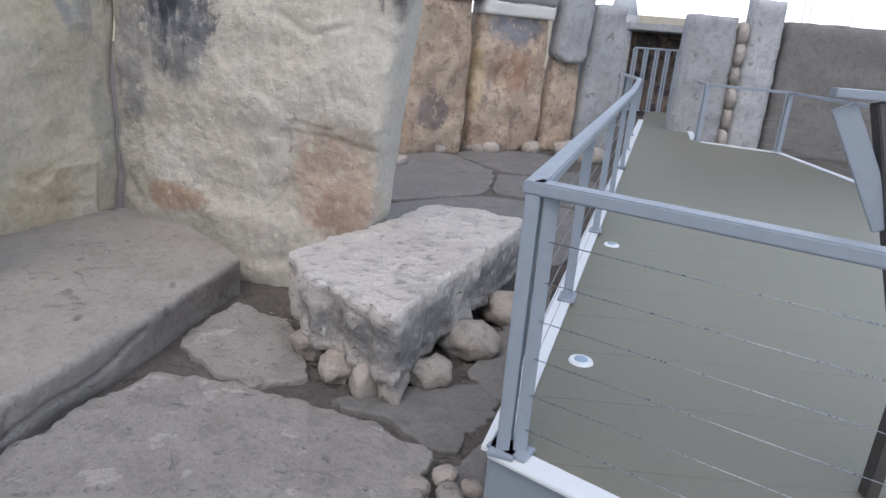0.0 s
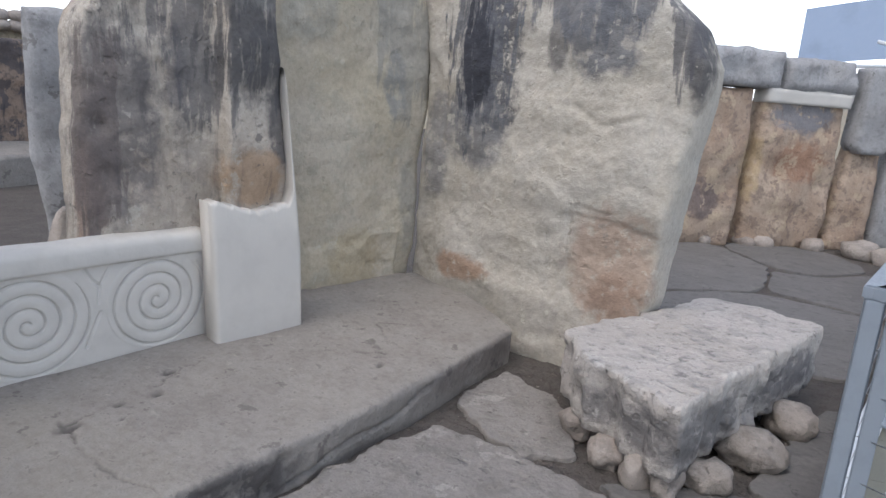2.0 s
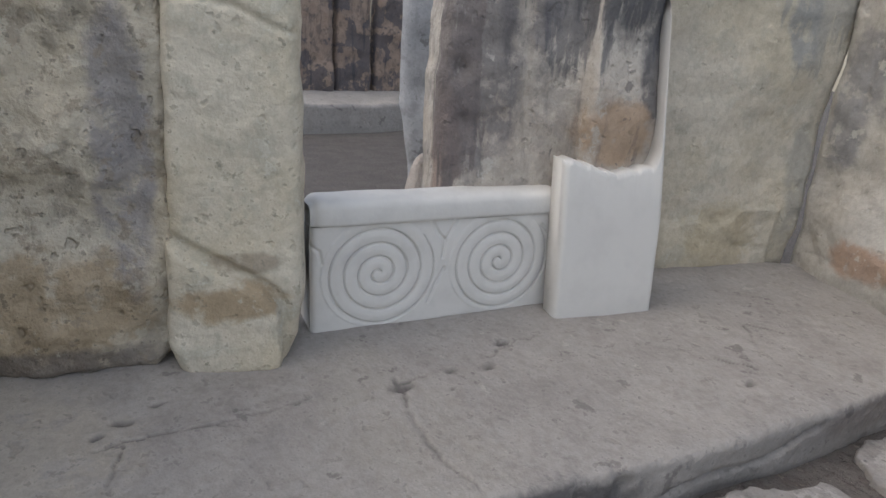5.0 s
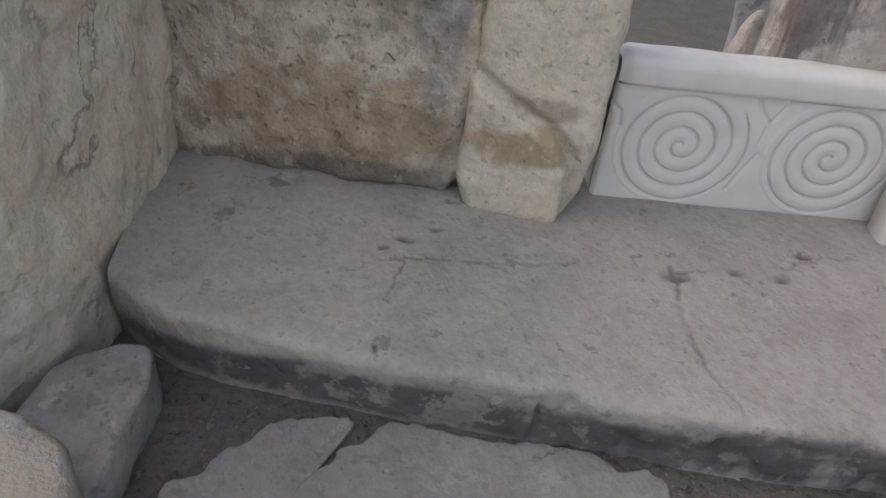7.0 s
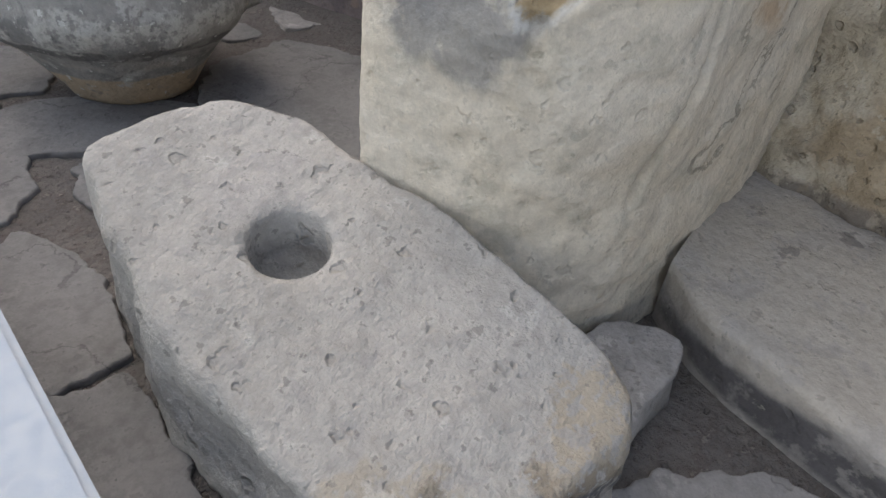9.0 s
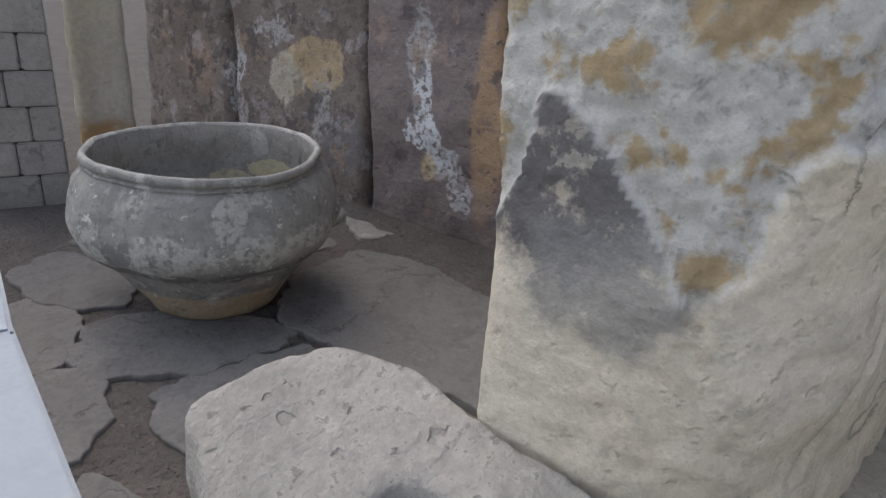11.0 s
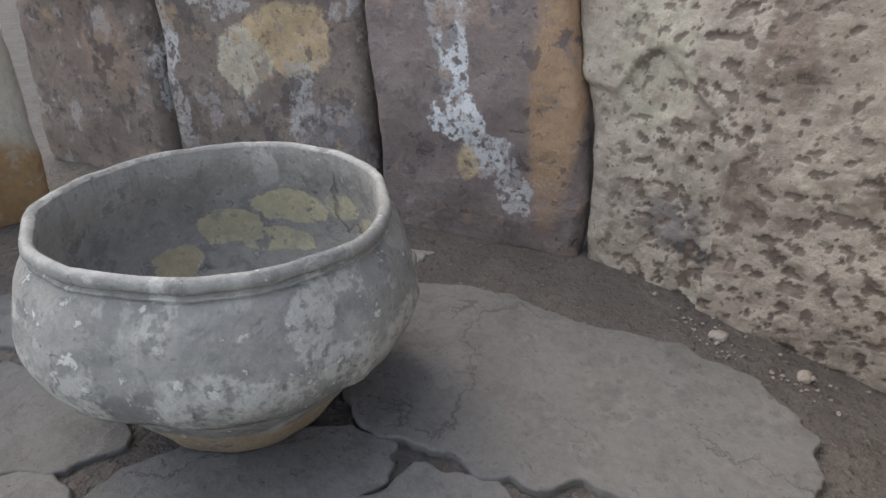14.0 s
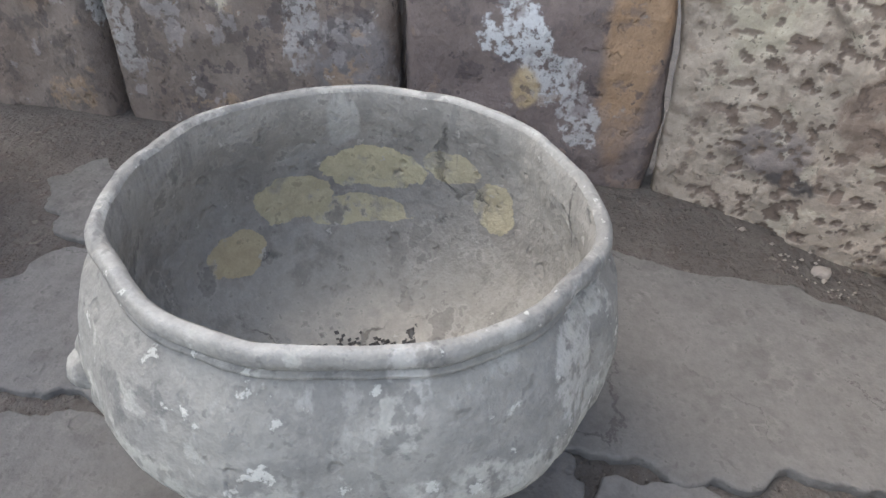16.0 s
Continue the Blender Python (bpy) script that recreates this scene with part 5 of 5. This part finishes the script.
for k in range(34):
    r = random.random
    tagged(boulder("wall_stone", (-14.9 + 0.22 * (k % 17), 6.3 + 0.36 * (k % 17), 2.38 + 0.19 * (k // 17)), (0.26, 0.2, 0.12), M_BOULDER, 430 + k, 2, 0.2, 58 + 10 * r()), "squared yellow stone in a dry rubble wall", "stone", "rubble wall stones")
tagged(slab("stone_wall", [(-15.3, 6.0), (-11.0, 13.0)], [(-0.4, 0.0, 8.2), (2.4, 0.0, 8.2)], 0.6, M_ROUGH, 0.05, 470, 0.05, (), 0.15), "rough rubble wall at the back of the court", "stone wall")


# ---- walkway ----
def left_edge(y):
    return 0.22 + (y - 1.93) * 0.28 if y > 1.93 else 0.22 + (1.93 - y) * 1.5


def right_edge(y):
    return np.interp(y, [0.9, 3.0, 7.0, 8.6, 11.35, 12.05, 12.1, 18.0], [2.6, 4.2, 5.0, 5.35, 5.4, 4.2, 4.15, 5.7])


deck = tagged(new("walkway_deck"), "olive-grey boarded visitor walkway with white edge strip", "walkway", kind="structure")
y = 0.95
while y < 17.9:
    y2 = min(y + 0.478, 18.0)
    bm = bmesh.new()
    quad = [(left_edge(y), y), (right_edge(y), y), (right_edge(y2), y2), (left_edge(y2), y2)]
    if y < 1.93 < y2:
        quad.insert(3, (left_edge(y2), y2))
    vs = [bm.verts.new((a, b, z)) for z in (-0.05, 0.0) for a, b in quad[:4]]
    for f in ((0, 3, 2, 1), (4, 5, 6, 7), (0, 1, 5, 4), (1, 2, 6, 5), (2, 3, 7, 6), (3, 0, 4, 7)):
        bm.faces.new([vs[i] for i in f])
    part("deck_board", finish(bm, "deck_board", M_DECK), deck)
    y += 0.48
for a, b in (((0.20, 1.93, 0.012), (3.95, 15.3, 0.012)), ((0.20, 1.95, 0.012), (1.34, 1.18, 0.012)), ((4.16, 12.08, 0.012), (5.38, 11.37, 0.012)), ((4.16, 12.08, 0.012), (5.68, 17.9, 0.012)), ((5.40, 11.35, 0.012), (5.36, 8.6, 0.012))):
    part("edge_strip", bar("edge_strip", a, b, 0.11, 0.02, M_WHITE), deck, "white metal edge strip")
    low = Vector((0, 0, -0.12))
    part("skirt", bar("skirt", Vector(a) + low, Vector(b) + low, 0.05, 0.2, M_STEEL), deck, "grey metal skirt under the deck edge")
for x, yy in ((0.65, 2.76), (1.21, 4.84)):
    bm = bmesh.new()
    bmesh.ops.create_cone(bm, segments=32, radius1=0.062, radius2=0.055, depth=0.012, cap_ends=True)
    lamp = tagged(new("deck_lamp", finish(bm, "deck_lamp", M_WHITE, False)), "small round recessed deck light with white ring", "deck light", "deck lights")
    lamp.location = (x, yy, 0.006)
    bm = bmesh.new()
    bmesh.ops.create_cone(bm, segments=24, radius1=0.034, radius2=0.032, depth=0.006, cap_ends=True)
    part("lens", finish(bm, "lens", M_LENS), lamp, "bluish glass lens").location = (0, 0, 0.008)

def own_edge(y):
    return np.interp(y, [-6.0, -3.6, -2.27, -1.83, -0.5, 0.7], [-2.2, -1.60, -1.20, -1.08, -0.74, -0.70])


own = tagged(new("walkway_deck"), "olive-grey boarded visitor walkway beside the bench", "walkway", kind="structure")
y = -6.0
while y < 0.5:
    bm = bmesh.new()
    quad = [(own_edge(y), y), (own_edge(y) + 2.0, y), (own_edge(y + 0.236) + 2.0, y + 0.236), (own_edge(y + 0.236), y + 0.236)]
    vs = [bm.verts.new((a, b, z)) for z in (-0.05, 0.0) for a, b in quad]
    for f in ((0, 3, 2, 1), (4, 5, 6, 7), (0, 1, 5, 4), (1, 2, 6, 5), (2, 3, 7, 6), (3, 0, 4, 7)):
        bm.faces.new([vs[i] for i in f])
    part("deck_board", finish(bm, "deck_board", M_DECK), own)
    y += 0.24


def railing(name, pts, posts, text, wide=0.075, wires=6, high=1.03):
    root = new(name)
    root.matrix_world = Matrix.Translation((*pts[0], 0))
    inv = Matrix.Translation((-pts[0][0], -pts[0][1], 0))

    def add(kind, data, label=""):
        data.transform(inv)
        part(kind, data, root, label)
    for k, (a, b) in enumerate(zip(pts, pts[1:])):
        d = (Vector(b) - Vector(a)).normalized()
        top = high + 0.003 * (k % 2)
        add("handrail", bar("handrail", (*(Vector(a) - d * 0.03), top), (*(Vector(b) + d * 0.03), top), wide, 0.045, M_STEEL, 0.006), "flat light-grey painted top rail")
        for k in range(wires):
            z = 0.13 + k * 0.145
            add("wire", rod("wire", (*a, z), (*b, z), 0.0018, M_WIRE), "thin steel wire")
        n = max(1, round((Vector(b) - Vector(a)).length / posts))
        for i in range(n + 1):
            p = Vector(a).lerp(Vector(b), i / n)
            for s in (-0.035, 0.035):
                q = p + d * s
                add("post", bar("post", (*q, 0.03), (*q, high - 0.02), 0.05, 0.012, M_STEEL, 0.003))
            add("foot_plate", bar("foot_plate", (*(p - d * 0.08), 0.03), (*(p + d * 0.08), 0.03), 0.10, 0.014, M_STEEL, 0.003))
    return tagged(root, text, "railing")


railing("railing", [(0.235, 1.95), (0.235 + 0.28 * 6.4, 8.34), (2.98, 12.05), (3.2, 15.0)], 1.55, "grey steel railing with wire infill along the walkway")
railing("railing", [(0.26, 1.94), (1.36, 1.27)], 1.4, "grey steel end railing with wires and flat top rail")
railing("railing", [(5.5, 17.5), (4.20, 12.05), (5.37, 11.38), (5.35, 8.6), (4.75, 6.2)], 1.9, "grey steel railing at the far end of the walkway", 0.05, 4)
railing("railing", [(4.1, 17.6), (5.5, 17.6)], 0.28, "pale steel gate railing closing the walkway", 0.06, 2, 1.62)
railing("railing", [(-0.745, -0.50), (-1.105, -1.83), (-1.255, -2.27), (-1.30, -2.40)], 1.4, "light-grey steel handrail beside the boarded walkway", 0.08)

# information board beside the walkway
board = new("information_board")
board.matrix_world = Matrix.Translation((1.45, 2.0, 0.0))
part("panel", bar("panel", (-0.24, 0.06, 1.36), (-0.05, -0.02, 0.98), 0.03, 0.075, M_STEEL), board, "slanted pale board edge")
part("top_plate", bar("top_plate", (-0.28, 0.07, 1.40), (0.14, -0.05, 1.40), 0.09, 0.03, M_STEEL), board, "flat pale top plate")
part("frame", bar("frame", (-0.14, 0.03, 1.385), (0.12, -0.10, 0.45), 0.055, 0.055, M_DARK), board, "dark metal frame")
part("leg", bar("leg", (0.12, -0.10, 0.0), (0.12, -0.10, 0.5), 0.05, 0.05, M_DARK), board)
tagged(board, "slanted information board with dark metal frame", "information board")

# ---- shelter in the distance ----
shelter = new("shelter_mast")
shelter.matrix_world = Matrix.Translation((6.2, 30, -0.4))
bm = bmesh.new()
bmesh.ops.create_cone(bm, segments=24, radius1=0.62, radius2=0.24, depth=1.5, cap_ends=True)
part("mast_foot", finish(bm, "mast_foot", M_WHITE, True), shelter, "white flared mast foot").location = (0, 0, 4.15)
bm = bmesh.new()
bmesh.ops.create_cone(bm, segments=24, radius1=0.7, radius2=0.7, depth=3.4, cap_ends=True)
part("mast_base", finish(bm, "mast_base", M_GREYWALL, True), shelter).location = (0, 0, 1.7)
for a, b in (((0, 0, 4.8), (-1.6, 0.2, 4.6)), ((-1.6, 0.2, 4.6), (-6.5, 0, 4.5)), ((0, 0, 4.9), (2.6, 0, 5.6)), ((2.6, 0, 5.6), (0.9, 0, 5.9)), ((0, 0, 4.9), (-2.2, 0, 5.5)), ((0, 0, 4.85), (5.5, 0.1, 5.3)), ((0, 0, 4.9), (-1.0, 0, 8.5)), ((0, 0, 4.9), (-0.6, 0, 8.5))):
    part("arm", rod("arm", a, b, 0.07, M_WHITE, 10), shelter, "white tubular arm")
tagged(shelter, "white steel mast and arms of the shelter", "mast")
bm = bmesh.new()
rows = []
for i in range(21):
    k = i / 20
    rows.append([bm.verts.new((1.7 + 12.2 * k, 36 - 2.0 * math.sin(k * math.pi), z + 0.4 * math.sin(k * math.pi))) for z in (4.6, 5.4, 6.3, 7.2)])
for a, b in zip(rows, rows[1:]):
    for j in range(3):
        bm.faces.new((a[j], b[j], b[j + 1], a[j + 1]))
tagged(new("shelter_screen", finish(bm, "shelter_screen", M_CANOPY, True)), "blue-grey fabric screen of the distant shelter", "shelter", kind="structure")
for x0, x1, yy, zt in ((-30, 1.0, 44, 3.2), (1.0, 16, 40, 3.6), (16, 50, 42, 3.0)):
    bm = bmesh.new()
    box(bm, (x0, yy, -0.5), (x1, yy + 1, zt), 0.05)
    tagged(new("boundary_wall", finish(bm, "boundary_wall", M_CREAM)), "pale stone boundary wall in the distance", "wall", kind="structure")

m_cloud, cloud_tree, cloud_out = nodes_of("white_overcast_distance")
tt = Tree(cloud_tree)
at = tt.put("ShaderNodeNewGeometry").outputs["Position"]
tone = tt.mix(tt.span(tt.noise(at, 0.03, 4.0), 0.35, 0.65), (0.92, 0.95, 1.0), (1.0, 1.0, 1.0))
tt.join(tone, cloud_out.inputs["Emission Color"])
cloud_out.inputs["Emission Strength"].default_value = 1.0
cloud_out.inputs["Base Color"].default_value = (0.8, 0.8, 0.8, 1)
bm = bmesh.new()
ring = []
for i in range(65):
    a = 2 * math.pi * i / 64
    ring.append([bm.verts.new((90 * math.cos(a), 90 * math.sin(a), z)) for z in (-2.0, 15.0, 32.0)])
for p, q in zip(ring, ring[1:]):
    for j in range(2):
        bm.faces.new((p[j], q[j], q[j + 1], p[j + 1]))
tagged(new("backdrop", finish(bm, "backdrop", m_cloud, True)), "bright white overcast distance round the site", "sky", kind="structure")


def gravel(name, line, spread, count, sizes, mat, seed, label, base):
    rnd = random.Random(seed)
    verts, faces = [], []
    for _ in range(count):
        k = rnd.random() * (len(line) - 1)
        i = int(k)
        p = Vector(line[i]).lerp(Vector(line[i + 1]), k - i)
        x, y = p.x + rnd.gauss(0, spread), p.y + rnd.gauss(0, spread)
        r = rnd.uniform(*sizes) * (1 if rnd.random() < 0.85 else 1.8)
        b = len(verts)
        for dx, dy, dz in ((1, 0, 0), (-1, 0, 0), (0, 1, 0), (0, -1, 0), (0, 0, 0.7), (0.5, 0.5, 0.5), (-0.5, 0.4, 0.55)):
            verts.append((x + dx * r * rnd.uniform(0.6, 1.1), y + dy * r * rnd.uniform(0.6, 1.1), base(x, y) + dz * r))
        faces += [(b, b + 2, b + 5), (b + 5, b + 2, b + 4), (b, b + 5, b + 4), (b + 2, b + 1, b + 6), (b + 2, b + 6, b + 4), (b + 1, b + 4, b + 6), (b + 1, b + 3, b + 4), (b + 3, b, b + 4)]
    return tagged(new(name, mesh_of(name, verts, faces, mat, False)), label, "gravel", kind="stuff")


def bank(x, y):
    wall = seg_gap(x, y, [(-4.35, -6.2), (-4.5, -4.0), (-4.6, -2.95), (-4.2, -1.6)])
    return FLOOR - 0.04 + 0.10 * max(0.0, 1 - wall / 0.45)


gravel("gravel", [(-4.3, -3.9), (-4.42, -3.0), (-4.2, -2.3), (-3.95, -1.6)], 0.07, 260, (0.004, 0.014), M_BOULDER, 5, "small stone crumbs along the foot of the wall", bank)
gravel("gravel", [(-3.12, 1.12), (-3.08, 1.25), (-3.16, 1.4), (-3.22, 1.36)], 0.05, 70, (0.003, 0.009), M_BOULDER, 6, "pale crumbs of stone scattered on the bench", lambda x, y: -0.062)
gravel("gravel", [(-2.55, -0.35), (-2.3, 0.3), (-2.0, 1.4), (-1.7, 2.6), (-1.5, 3.5), (-1.1, 3.7)], 0.06, 240, (0.004, 0.014), M_BOULDER, 7, "small crumbs of stone along the foot of the bench", lambda x, y: FLOOR - 0.03)
gravel("gravel", [(-2.4, -2.4), (-2.3, -3.0), (-2.3, -3.5), (-3.0, -3.45)], 0.06, 160, (0.003, 0.010), M_BOULDER, 8, "grit in the joints between flagstones", lambda x, y: FLOOR - 0.03)
gravel("leaf_litter", [(-3.07, -4.06), (-3.10, -3.95), (-3.15, -3.80), (-3.30, -3.80), (-3.30, -3.95)], 0.03, 130, (0.006, 0.016), M_DARK, 9, "dark dry leaf litter lying in the stone bowl", lambda x, y: -0.172 + 0.13 * max(0.0, math.hypot(x + 2.965, y + 3.93) - 0.12))
